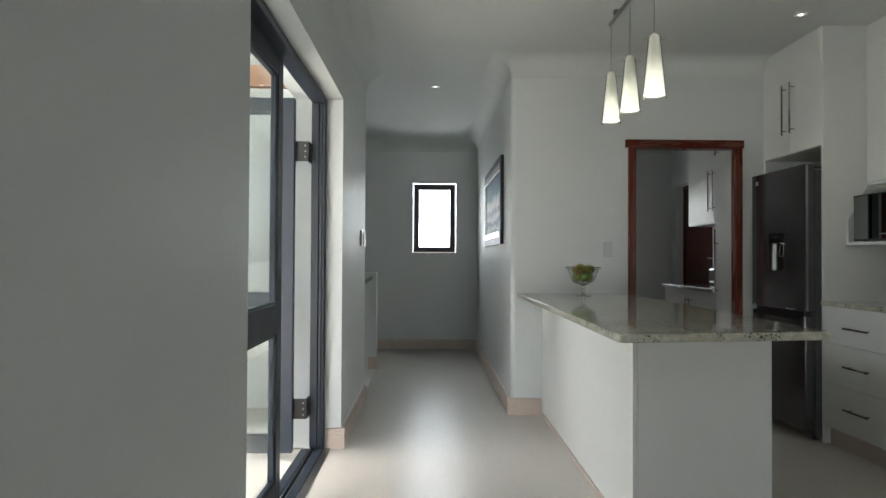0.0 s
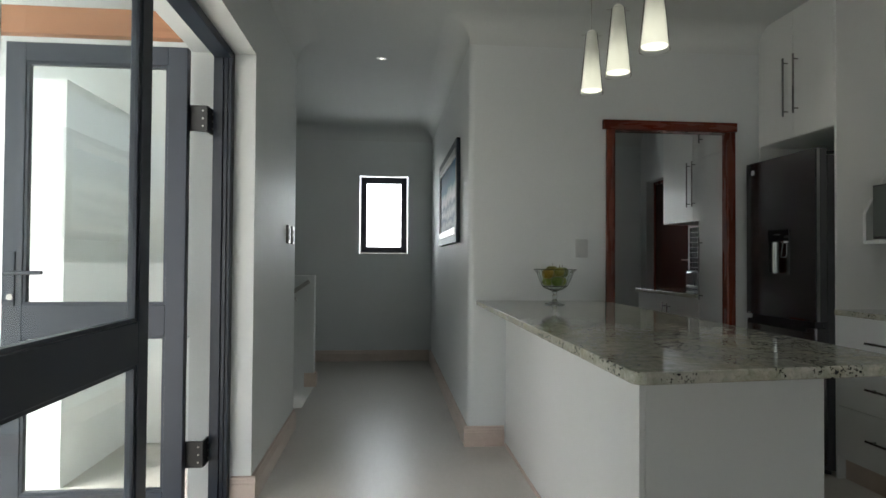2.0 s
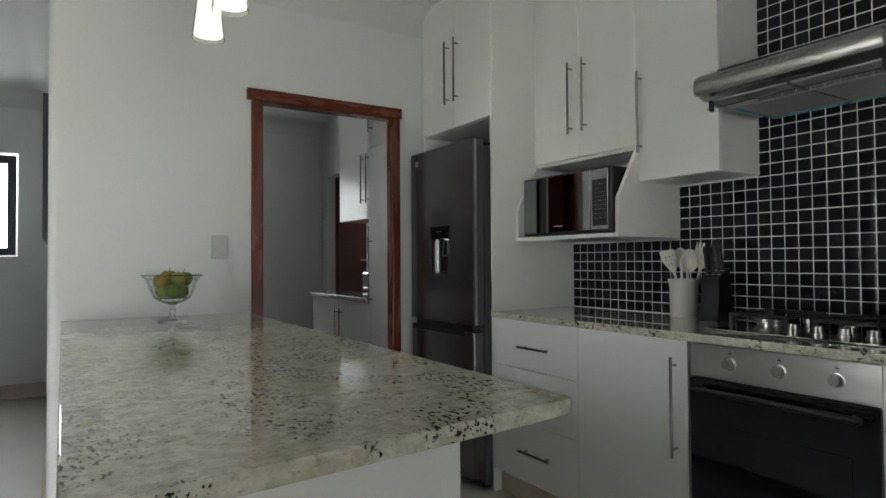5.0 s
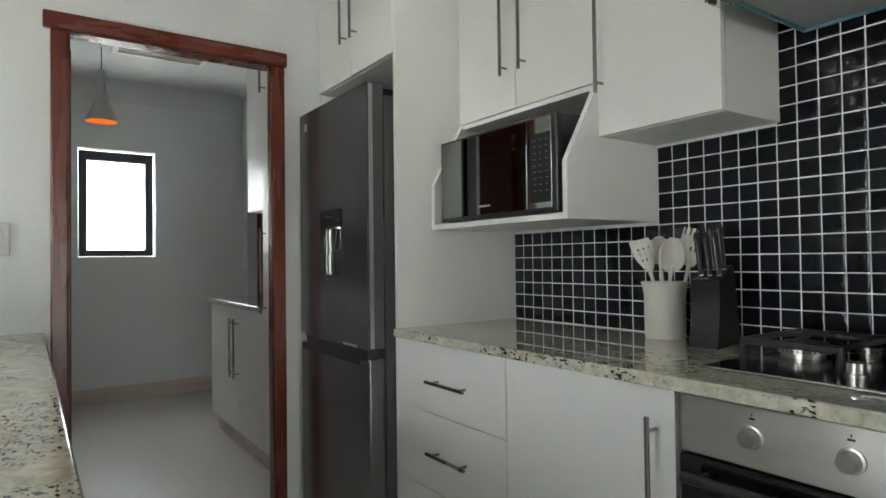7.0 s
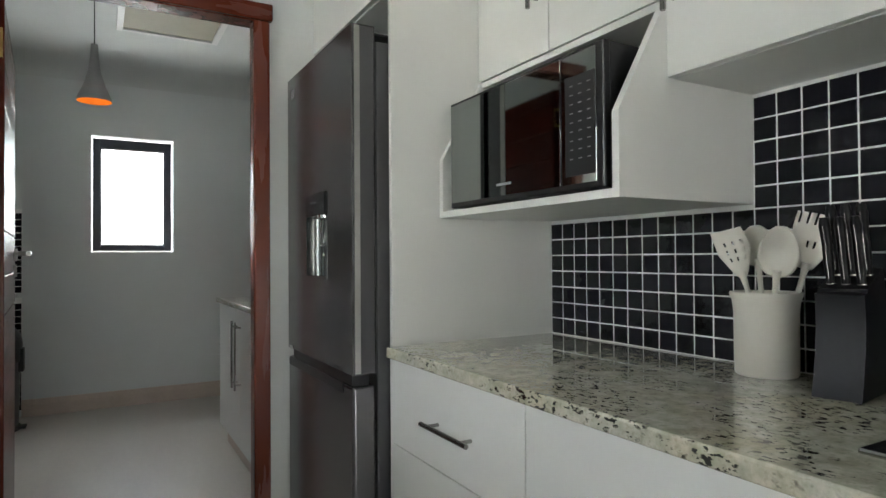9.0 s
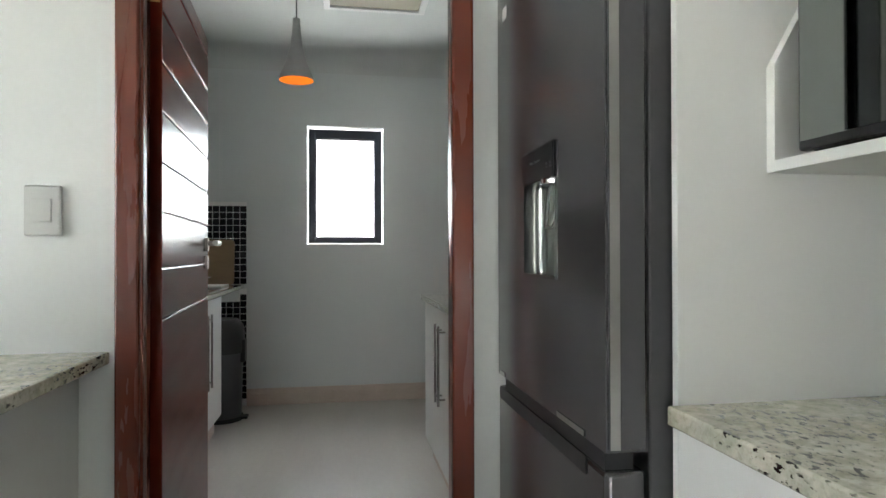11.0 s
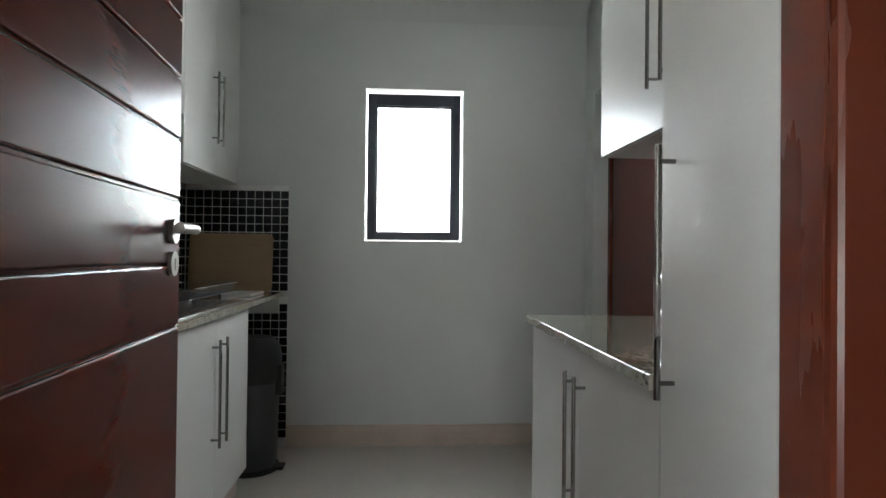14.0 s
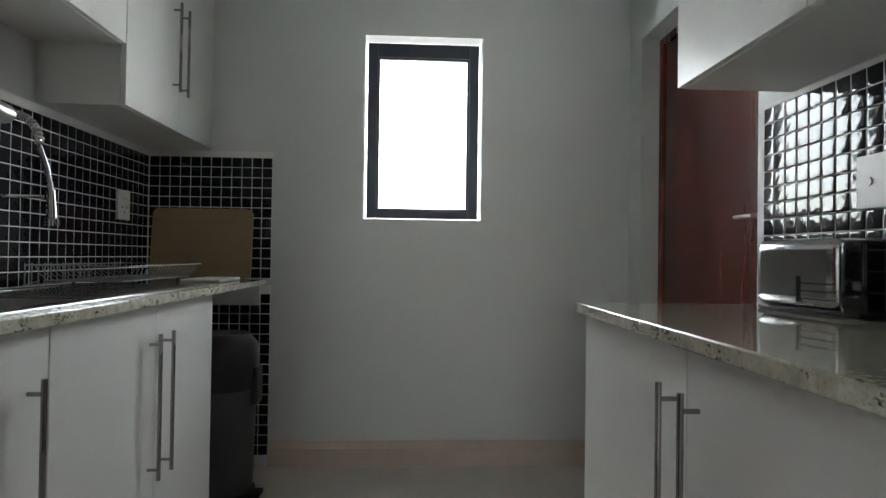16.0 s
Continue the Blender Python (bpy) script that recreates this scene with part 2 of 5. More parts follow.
def granite_material(name, rough, ior, coat):
    m, ns, ls, b = nodes_of(name)
    tc = ns.new("ShaderNodeTexCoord")
    mp = ns.new("ShaderNodeMapping")
    mp.inputs["Rotation"].default_value = (0, 0, 0.16)
    mp.inputs["Scale"].default_value = (1.75, 0.85, 1.9)
    ls.new(tc.outputs["Object"], mp.inputs["Vector"])

    def noise_of(scale, detail, source, rough=0.5):
        n = ns.new("ShaderNodeTexNoise")
        n.inputs["Scale"].default_value, n.inputs["Detail"].default_value, n.inputs["Roughness"].default_value = scale, detail, rough
        ls.new(source, n.inputs["Vector"])
        return n.outputs["Fac"]

    def blend(mode, fac, a, c):
        x = ns.new("ShaderNodeMix")
        x.data_type, x.blend_type = "RGBA", mode
        for value, socket in ((fac, x.inputs[0]), (a, x.inputs[6]), (c, x.inputs[7])):
            if isinstance(value, (float, tuple)):
                socket.default_value = value
            else:
                ls.new(value, socket)
        return x.outputs[2]

    def shape(source, stops):
        q = ramp(ns, stops)
        ls.new(source, q.inputs[0])
        return q.outputs[0]

    plain, drawn = tc.outputs["Object"], mp.outputs[0]
    base = shape(noise_of(30, 6, plain, 0.65), [(0.36, (0.41, 0.415, 0.33)), (0.50, (0.52, 0.51, 0.42)), (0.62, (0.62, 0.60, 0.51))])
    grain = shape(noise_of(110, 4, plain), [(0.32, (0.55, 0.55, 0.50)), (0.46, (1, 1, 1))])
    warm = shape(noise_of(5, 4, plain), [(0.5, (1, 1, 1)), (0.68, (0.93, 0.87, 0.74))])
    c = blend("MULTIPLY", 0.45, base, grain)
    c = blend("MULTIPLY", 0.8, c, warm)
    small = shape(noise_of(70, 3, drawn), [(0.570, (0, 0, 0)), (0.588, (1, 1, 1))])
    big = shape(noise_of(36, 5, drawn, 0.68), [(0.612, (0, 0, 0)), (0.632, (1, 1, 1))])
    place = shape(noise_of(6.5, 5, plain, 0.70), [(0.485, (0.0, 0.0, 0.0)), (0.53, (1, 1, 1))])
    dark = blend("MULTIPLY", 1.0, blend("LIGHTEN", 1.0, small, big), place)
    c = blend("MIX", dark, c, (0.010, 0.010, 0.010, 1.0))
    ls.new(c, b.inputs["Base Color"])
    b.inputs["Roughness"].default_value = rough
    b.inputs["IOR"].default_value = ior
    b.inputs["Coat Weight"].default_value = coat
    b.inputs["Coat Roughness"].default_value = 0.03
    return m


def tile_material():
    m, ns, ls, b = nodes_of("black_glazed_tile")
    oi = ns.new("ShaderNodeObjectInfo")
    geo = ns.new("ShaderNodeNewGeometry")
    add = ns.new("ShaderNodeMath")
    add.operation = "ADD"
    ls.new(oi.outputs["Random"], add.inputs[0])
    ls.new(geo.outputs["Random Per Island"], add.inputs[1])
    fr = ns.new("ShaderNodeMath")
    fr.operation = "FRACT"
    ls.new(add.outputs[0], fr.inputs[0])
    r = ramp(ns, [(0.0, (0.006, 0.006, 0.009)), (1.0, (0.014, 0.013, 0.018))])
    ls.new(fr.outputs[0], r.inputs[0])
    ls.new(r.outputs[0], b.inputs["Base Color"])
    tc = ns.new("ShaderNodeTexCoord")
    n = ns.new("ShaderNodeTexNoise")
    n.inputs["Scale"].default_value = 22
    ls.new(tc.outputs["Object"], n.inputs["Vector"])
    bp = ns.new("ShaderNodeBump")
    bp.inputs["Strength"].default_value, bp.inputs["Distance"].default_value = 0.28, 0.003
    ls.new(n.outputs["Fac"], bp.inputs["Height"])
    ls.new(bp.outputs[0], b.inputs["Normal"])
    b.inputs["Roughness"].default_value = 0.07
    b.inputs["IOR"].default_value = 1.38
    return m


def picture_material():
    m, ns, ls, b = nodes_of("sea_picture")
    tc = ns.new("ShaderNodeTexCoord")
    sep = ns.new("ShaderNodeSeparateXYZ")
    ls.new(tc.outputs["Generated"], sep.inputs[0])
    n = ns.new("ShaderNodeTexNoise")
    n.inputs["Scale"].default_value, n.inputs["Detail"].default_value = 7, 5
    ls.new(tc.outputs["Generated"], n.inputs["Vector"])
    ma = ns.new("ShaderNodeMath")
    ma.operation = "MULTIPLY_ADD"
    ma.inputs[1].default_value = 0.28
    ls.new(n.outputs["Fac"], ma.inputs[0])
    ls.new(sep.outputs["Z"], ma.inputs[2])
    r = ramp(ns, [(0.1, (0.06, 0.09, 0.13)), (0.22, (0.40, 0.44, 0.47)), (0.32, (0.08, 0.13, 0.19)), (0.42, (0.45, 0.49, 0.52)), (0.52, (0.10, 0.16, 0.23)), (0.62, (0.50, 0.54, 0.57)), (0.74, (0.30, 0.40, 0.46)), (0.82, (0.02, 0.14, 0.22)), (1.0, (0.015, 0.10, 0.19))])
    ls.new(ma.outputs[0], r.inputs[0])
    ls.new(r.outputs[0], b.inputs["Base Color"])
    b.inputs["Roughness"].default_value = 0.6
    b.inputs["Specular IOR Level"].default_value = 0.2
    return m


granite = granite_material("speckled_granite", 0.03, 1.60, 0.6)
island_granite = granite_material("honed_speckled_granite", 0.09, 1.50, 0.12)
tile_black = tile_material()
sea_picture = picture_material()

# ---- builders ----
OFFSET = {}


def thing(name, place, label, category, group="", kind=""):
    ob = new(name)
    ob.empty_display_size = 0.1
    ob.location = place
    OFFSET[ob] = Vector(place)
    return tagged(ob, label, category, group, kind)


def part(name, bm, material, parent=None, label="", smooth=False):
    """Links bm, drawn in world metres, as one mesh under a thing or a part."""
    off = OFFSET.get(parent, Vector((0, 0, 0)))
    bmesh.ops.translate(bm, verts=bm.verts, vec=-off)
    me = bpy.data.meshes.new(name)
    bm.to_mesh(me)
    bm.free()
    if material:
        me.materials.append(material)
    if smooth:
        me.set_sharp_from_angle(angle=radians(40))
        for p in me.polygons:
            p.use_smooth = smooth != "edges" or p.area < 0.01
    ob = new(name, me)
    if parent:
        ob.parent = parent
    OFFSET[ob] = off
    return tagged(ob, label)


def slab(x0, x1, y0, y1, z0, z1, bevel=0.0, bm=None, segments=2):
    bm2 = bmesh.new()
    bmesh.ops.create_cube(bm2, size=1)
    for v in bm2.verts:
        v.co = ((x0 + x1) / 2 + v.co.x * (x1 - x0), (y0 + y1) / 2 + v.co.y * (y1 - y0), (z0 + z1) / 2 + v.co.z * (z1 - z0))
    if bevel:
        bmesh.ops.bevel(bm2, geom=bm2.edges[:], offset=bevel, segments=segments, affect="EDGES", profile=0.5)
    if bm is None:
        return bm2
    tmp = bpy.data.meshes.new("tmp")
    bm2.to_mesh(tmp)
    bm2.free()
    bm.from_mesh(tmp)
    bpy.data.meshes.remove(tmp)
    return bm


def nosed(x0, x1, y0, y1, z0, z1, off=0.004):
    """A slab whose edges along y at x0 alone are rounded."""
    bm = slab(x0, x1, y0, y1, z0, z1)
    edges = [e for e in bm.edges if all(abs(v.co.x - x0) < 1e-5 for v in e.verts) and abs(e.verts[0].co.y - e.verts[1].co.y) > 0.01]
    bmesh.ops.bevel(bm, geom=edges, offset=off, segments=3, affect="EDGES", profile=0.5)
    return bm


def slabs(boxes, bevel=0.0):
    bm = bmesh.new()
    for b in boxes:
        slab(*b, bevel=bevel, bm=bm)
    return bm


def rod(points, radius, sides=10, bm=None, caps=True):
    """A round bar along points."""
    bm = bm or bmesh.new()
    pts = [Vector(p) for p in points]
    rings = []
    for i, p in enumerate(pts):
        a, b = pts[max(i - 1, 0)], pts[min(i + 1, len(pts) - 1)]
        q = (b - a).to_track_quat("Z", "Y")
        r = radius[i] if isinstance(radius, (list, tuple)) else radius
        rings.append([bm.verts.new(p + q @ Vector((r * math.cos(2 * math.pi * k / sides), r * math.sin(2 * math.pi * k / sides), 0))) for k in range(sides)])
    for r0, r1 in zip(rings, rings[1:]):
        for k in range(sides):
            bm.faces.new((r0[k], r0[(k + 1) % sides], r1[(k + 1) % sides], r1[k]))
    if caps:
        bm.faces.new(rings[0][::-1])
        bm.faces.new(rings[-1])
    return bm


def lathe(cx, cy, profile, sides=32, bm=None, sx=1.0, sy=1.0):
    """Turns (radius, z) pairs about an upright axis."""
    bm = bm or bmesh.new()
    rings = []
    for r, z in profile:
        if r < 1e-5:
            rings.append([bm.verts.new((cx, cy, z))])
        else:
            rings.append([bm.verts.new((cx + sx * r * math.cos(2 * math.pi * k / sides), cy + sy * r * math.sin(2 * math.pi * k / sides), z)) for k in range(sides)])
    for a, b in zip(rings, rings[1:]):
        for k in range(sides):
            k2 = (k + 1) % sides
            if len(a) == 1 and len(b) == 1:
                continue
            if len(a) == 1:
                bm.faces.new((a[0], b[k2], b[k]))
            elif len(b) == 1:
                bm.faces.new((a[k], a[k2], b[0]))
            else:
                bm.faces.new((a[k], a[k2], b[k2], b[k]))
    bmesh.ops.recalc_face_normals(bm, faces=bm.faces[:])
    return bm


def extrude_profile(profile, axis, a0, a1, bm=None):
    """A closed outline of (u, z) pairs drawn along x or y; u is the other level axis."""
    bm = bm or bmesh.new()
    ends = []
    for a in (a0, a1):
        ends.append([bm.verts.new((u, a, z) if axis == "y" else (a, u, z)) for u, z in profile])
    n = len(profile)
    for k in range(n):
        bm.faces.new((ends[0][k], ends[0][(k + 1) % n], ends[1][(k + 1) % n], ends[1][k]))
    bm.faces.new(ends[0])
    bm.faces.new(ends[1][::-1])
    bmesh.ops.recalc_face_normals(bm, faces=bm.faces[:])
    return bm


def structure(name, bm, material, label="", smooth=False):
    ob = part(name, bm, material, None, label, smooth)
    return tagged(ob, kind="structure")


def bar_handle(parent, x, y, z, length, side, upright=True, r=0.006, out=0.032):
    """A bar on two posts. side: -1 when its door faces lower x, 1 when it faces higher x."""
    bx = x + side * out
    half = length / 2
    ends = [(bx, y, z - half), (bx, y, z + half)] if upright else [(bx, y - half, z), (bx, y + half, z)]
    bm = rod(ends, r)
    for k in (-1, 1):
        s = k * (half - 0.03)
        p = (y, z + s) if upright else (y + s, z)
        rod([(x, *p), (bx, *p)], r * 0.75, 8, bm)
    return part("handle", bm, handle_steel, parent, "brushed steel bar handle", True)


def cabinet(name, x_front, x_back, y0, y1, z0, z1, fronts, label, kick=0.0, group="", body_label=""):
    """A cabinet unit whose doors face along x. fronts: (kind, y0, y1, z0, z1, handle) with handle (y, z, length, upright)."""
    side = -1 if x_front < x_back else 1
    t = thing(name, ((x_front + x_back) / 2, (y0 + y1) / 2, z0), label, "cabinet", group)
    xb = x_front - side * 0.020
    bm = slab(min(xb, x_back), max(xb, x_back), y0 + 0.001, y1 - 0.001, z0 + kick, z1, 0.001, segments=1)
    if kick:
        xk = x_front - side * 0.045
        part("plinth", slab(min(xk, x_back), max(xk, x_back), y0 + 0.002, y1 - 0.002, z0, z0 + kick - 0.001), skirting_mat, t, "beige plinth")
    part("body", bm, cabinet_white, t)
    for kind, a, b, c, d, h in fronts:
        x0, x1 = sorted((x_front, x_front - side * 0.018))
        f = part(kind, slab(x0, x1, a + 0.0015, b - 0.0015, c + 0.0015, d - 0.0015, 0.0012, segments=2), cabinet_white, t)
        if h:
            bar_handle(f, x_front, h[0], h[1], h[2], side, h[3])
    return t

# ---- walls, floor, ceiling ----
H = 2.72
structure("floor", slabs([(0.355, 4.6, -3.4, 5.84, -0.12, 0), (0.57, 4.6, 5.84, 9.4, -0.12, 0), (-1.6, 0.57, 7.80, 9.4, -0.12, 0)]), floor_mat, "pale polished cream floor")
structure("ceiling", slab(-1.7, 4.7, -3.4, 9.6, H, H + 0.15), ceiling_paint, "plain white plaster ceiling")

# left wall with the glazed door's opening
structure("wall_west", slabs([(0.29, 0.588, -3.2, 3.09, 0, H), (0.29, 0.588, 3.09, 5.05, 2.176, H), (0.29, 0.588, 5.05, 6.36, 0, H)]), paint, "white painted plaster wall")
structure("wall_stair_head", slab(-1.6, 0.29, 6.24, 6.36, -2.0, H), paint)
structure("wall_stair_end", slab(-1.75, -1.6, 6.24, 9.4, -2.0, H), paint)
# hall back wall with window, continued over the scullery
structure("wall_north", slabs([(-1.6, 0.905, 9.15, 9.37, -0.12, H), (0.905, 1.472, 9.15, 9.37, -0.12, 1.246), (0.905, 1.472, 9.15, 9.37, 2.156, H), (1.472, 1.87, 9.15, 9.37, -0.12, H)]), paint, "white painted plaster wall")
structure("wall_scullery_north", slabs([(1.87, 2.922, 9.10, 9.32, 0, H), (2.922, 3.514, 9.10, 9.32, 0, 1.226), (2.922, 3.514, 9.10, 9.32, 2.148, H), (3.514, 4.50, 9.10, 9.32, 0, H)]), paint, "white painted plaster wall")
bm = bmesh.new()
outline = [(1.750, 9.15), (1.750, 5.90)] + [(1.790 - 0.04 * math.cos(radians(a)), 5.90 - 0.04 * math.sin(radians(a))) for a in (15, 30, 45, 60, 75)] + [(1.790, 5.86), (2.69, 5.86), (2.69, 5.93), (1.87, 5.93), (1.87, 9.15)]
low = [bm.verts.new((x, y, 0)) for x, y in outline]
top = [bm.verts.new((x, y, H)) for x, y in outline]
bm.faces.new(low)
bm.faces.new(top[::-1])
for k in range(len(low)):
    bm.faces.new((low[k], top[k], top[(k + 1) % len(low)], low[(k + 1) % len(low)]))
bmesh.ops.recalc_face_normals(bm, faces=bm.faces[:])
structure("wall_hall_east", bm, paint, "white painted plaster wall", True)
structure("wall_scullery_south", slabs([(2.69, 3.484, 5.86, 5.93, 2.05, H), (3.484, 4.275, 5.86, 5.93, 0, H)]), paint, "white painted plaster wall")
structure("wall_east", slabs([(4.275, 4.50, -3.2, 7.94, 0, H), (4.275, 4.50, 7.94, 8.945, 2.115, H), (4.275, 4.50, 8.945, 9.10, 0, H)]), paint, "white painted plaster wall")
# unseen closing wall: invented opening admits sky light, dark colour trims bounce
structure("unseen_wall_south", slabs([(0.29, 1.3, -3.4, -3.2, 0, H), (3.1, 4.50, -3.4, -3.2, 0, H), (1.3, 3.1, -3.4, -3.2, 2.1, H)]), bounce_cut_beige)
structure("wall_stair_low", slab(-1.6, 0.565, 7.75, 7.86, -2.0, 1.022, 0.004), paint, "low white stairwell wall")
structure("stair_floor", slab(-1.6, 0.57, 6.36, 7.75, -2.12, -2.0), floor_mat)


def cove(axis, u, side, a0, a1, r=0.16):
    """A concave quarter between wall and ceiling. side: the way from the wall into the room."""
    prof = [(u, H), (u, H - r)]
    for k in range(1, 9):
        an = math.pi / 2 * k / 8
        prof.append((u + side * r * (1 - math.cos(an)), H - r + r * math.sin(an)))
    bm = extrude_profile(prof, axis, a0, a1)
    return structure("cove", bm, ceiling_paint, "", True)


cove("y", 0.588, 1, -3.2, 6.36)
cove("x", 5.86, -1, 1.750, 4.275)
cove("y", 1.750, -1, 5.86, 9.15)
structure("cove_corner", lathe(1.750, 5.86, [(0, H - 0.16)] + [(0.16 * (1 - math.cos(math.pi / 16 * k)), H - 0.16 + 0.16 * math.sin(math.pi / 16 * k)) for k in range(1, 9)] + [(0, H)], 32), ceiling_paint, "", True)
cove("x", 9.15, -1, -1.6, 1.750)
cove("x", 9.10, -1, 1.87, 4.275)
cove("y", 1.87, 1, 5.93, 8.0)
cove("x", 5.93, 1, 1.87, 4.275)

SKIRT = [(0, 0), (0.022, 0), (0.022, 0.088), (0.018, 0.094), (0.018, 0.100), (0.012, 0.112), (0.012, 0.120), (0.006, 0.125), (0, 0.125)]


def skirting(axis, u, side, a0, a1):
    return structure("baseboard", extrude_profile([(u + side * p, z) for p, z in SKIRT], axis, a0, a1), skirting_mat, "beige moulded baseboard")


skirting("y", 0.589, 1, -3.2, 3.09)
skirting("y", 0.589, 1, 5.050, 6.36)
skirting("x", 5.05, -1, 0.49, 0.6115)
skirting("x", 5.859, -1, 1.7265, 1.984)
skirting("y", 1.749, -1, 5.859, 9.149)
skirting("x", 9.149, -1, -1.6, 1.7265)
skirting("x", 9.099, -1, 2.475, 4.275)
skirting("x", 7.749, -1, 0.48, 0.5885)
skirting("y", 0.566, 1, 7.749, 7.86)


# windows
def window(name, x0, x1, y, z0, z1, label, side=0.055, head=0.062, sill=0.055):
    t = thing(name, ((x0 + x1) / 2, y, z0), label, "window", kind="structure")
    u0, u1, v0, v1 = x0 + side, x1 - side, z0 + sill, z1 - head
    part("window_frame", slabs([(x0, u0, y, y + 0.05, z0, z1), (u1, x1, y, y + 0.05, z0, z1), (u0, u1, y, y + 0.05, z0, v0), (u0, u1, y, y + 0.05, v1, z1)], 0.003), frame_dark, t)
    b = 0.012
    part("glazing_bead", slabs([(u0, u0 + b, y + 0.01, y + 0.04, v0, v1), (u1 - b, u1, y + 0.01, y + 0.04, v0, v1), (u0 + b, u1 - b, y + 0.01, y + 0.04, v0, v0 + b), (u0 + b, u1 - b, y + 0.01, y + 0.04, v1 - b, v1)], 0.002), frame_dark, t)
    g = part("pane", slab(u0, u1, y + 0.022, y + 0.028, v0, v1), pane_glass, t)
    g.visible_shadow = False
    return t


window("window_1", 0.921, 1.457, 9.20, 1.258, 2.144, "fixed window with charcoal aluminium frame")
window("window_2", 2.931, 3.505, 9.18, 1.236, 2.138, "fixed window with charcoal aluminium frame", 0.050, 0.070, 0.040)

# ---- kitchen and scullery doorway ----
t = thing("door_frame", (3.08, 5.9, 0), "dark red-brown wooden door frame with raised trim", "door frame", kind="structure")
part("lining", slabs([(2.69, 2.708, 5.845, 5.875, 0, 2.030), (2.6903, 2.693, 5.8755, 5.955, 0, 2.030), (3.466, 3.484, 5.845, 5.90, 0, 2.030), (2.6903, 3.484, 5.845, 5.93, 2.031, 2.0498)], 0.002), wood_dark, t)
part("trim", slab(2.646, 2.702, 5.833, 5.859, 0, 2.033, 0.006), wood_dark, t)
part("trim", slab(3.4665, 3.524, 5.833, 5.859, 0, 2.033, 0.006), wood_dark, t)
part("trim", slab(2.622, 3.535, 5.828, 5.859, 2.034, 2.096, 0.006), wood_across, t)

t = thing("door_1", (2.695, 5.975, 0), "open red-brown wooden door with horizontal grooves", "door")
t.rotation_euler = (0, 0, radians(3.7))
t.location += Vector((0.021, 0, 0))
GROOVES = [0.985, 1.12, 1.262, 1.395, 1.53, 1.66, 1.795, 1.93]
zs = [0.008] + GROOVES + [2.005]
y0, y1, DX = 5.975, 6.80, 2.695
part("door_core", slab(DX - 0.040, DX - 0.006, y0 + 0.002, y1 - 0.002, 0.010, 2.003), wood_leaf, t)
part("hinge_edge", slab(DX - 0.042, DX + 0.001, y0 - 0.006, y0 + 0.001, 0.008, 2.005, 0.002), wood_leaf, t)
for hz in (0.22, 1.815):
    hg = part("hinge", slabs([(DX - 0.038, DX - 0.004, y0 - 0.0085, y0 - 0.0062, hz, hz + 0.014), (DX - 0.038, DX - 0.004, y0 - 0.0085, y0 - 0.0062, hz + 0.081, hz + 0.095), (DX - 0.012, DX - 0.004, y0 - 0.0085, y0 - 0.0062, hz + 0.0145, hz + 0.0805), (DX - 0.038, DX - 0.033, y0 - 0.0085, y0 - 0.0062, hz + 0.0145, hz + 0.0805)], 0.0005), brass, t, "worn brass hinge plate")
    for sz in (0.007, 0.030, 0.065, 0.088):
        part("screw", rod([(DX - 0.008, y0 - 0.0085, hz + sz), (DX - 0.008, y0 - 0.0092, hz + sz)], 0.003, 8), brass, hg)
for a, b in zip(zs, zs[1:]):
    part("plank", slab(DX - 0.036, DX, y0 + 0.002, y1, a + 0.003, b - 0.003, 0.004), wood_leaf, t)
h = part("rosette", rod([(DX, 6.740, 1.190), (DX + 0.010, 6.740, 1.190)], 0.026, 28), steel, t, "round steel handle plate", True)
bm = rod([(DX + 0.004, 6.735, 1.195), (DX + 0.050, 6.735, 1.195)], 0.010, 12)
rod([(DX + 0.047, 6.747, 1.195), (DX + 0.052, 6.70, 1.195), (DX + 0.052, 6.615, 1.194)], [0.011, 0.011, 0.010], 12, bm)
part("lever", bm, steel, h, "", True)
h = part("keyhole_plate", rod([(DX, 6.742, 1.122), (DX + 0.008, 6.742, 1.122)], 0.026, 28), steel, t, "", True)
part("keyhole", slabs([(DX + 0.0081, DX + 0.0086, 6.7395, 6.7445, 1.108, 1.128), (DX + 0.0081, DX + 0.0087, 6.7375, 6.7465, 1.124, 1.133)]), black_plastic, h)

# red door in the scullery's east wall
t = thing("door_2", (4.39, 8.45, 0), "closed red-brown wooden door with steel lever", "door")
part("door_leaf", slab(4.372, 4.412, 8.02, 8.90, 0.006, 2.07, 0.003), door_red, t)
part("door_jamb", slab(4.362, 4.42, 7.942, 8.016, 0, 2.11, 0.003), wood_dark, t)
part("door_jamb", slab(4.362, 4.42, 8.904, 8.943, 0, 2.11, 0.003), wood_dark, t)
part("door_head", slab(4.362, 4.42, 8.017, 8.903, 2.074, 2.11, 0.003), wood_dark, t)
bm = rod([(4.372, 8.06, 1.195), (4.325, 8.06, 1.195)], 0.009, 10)
rod([(4.325, 8.055, 1.195), (4.325, 8.17, 1.195)], 0.009, 10, bm)
part("lever", bm, steel, t, "", True)

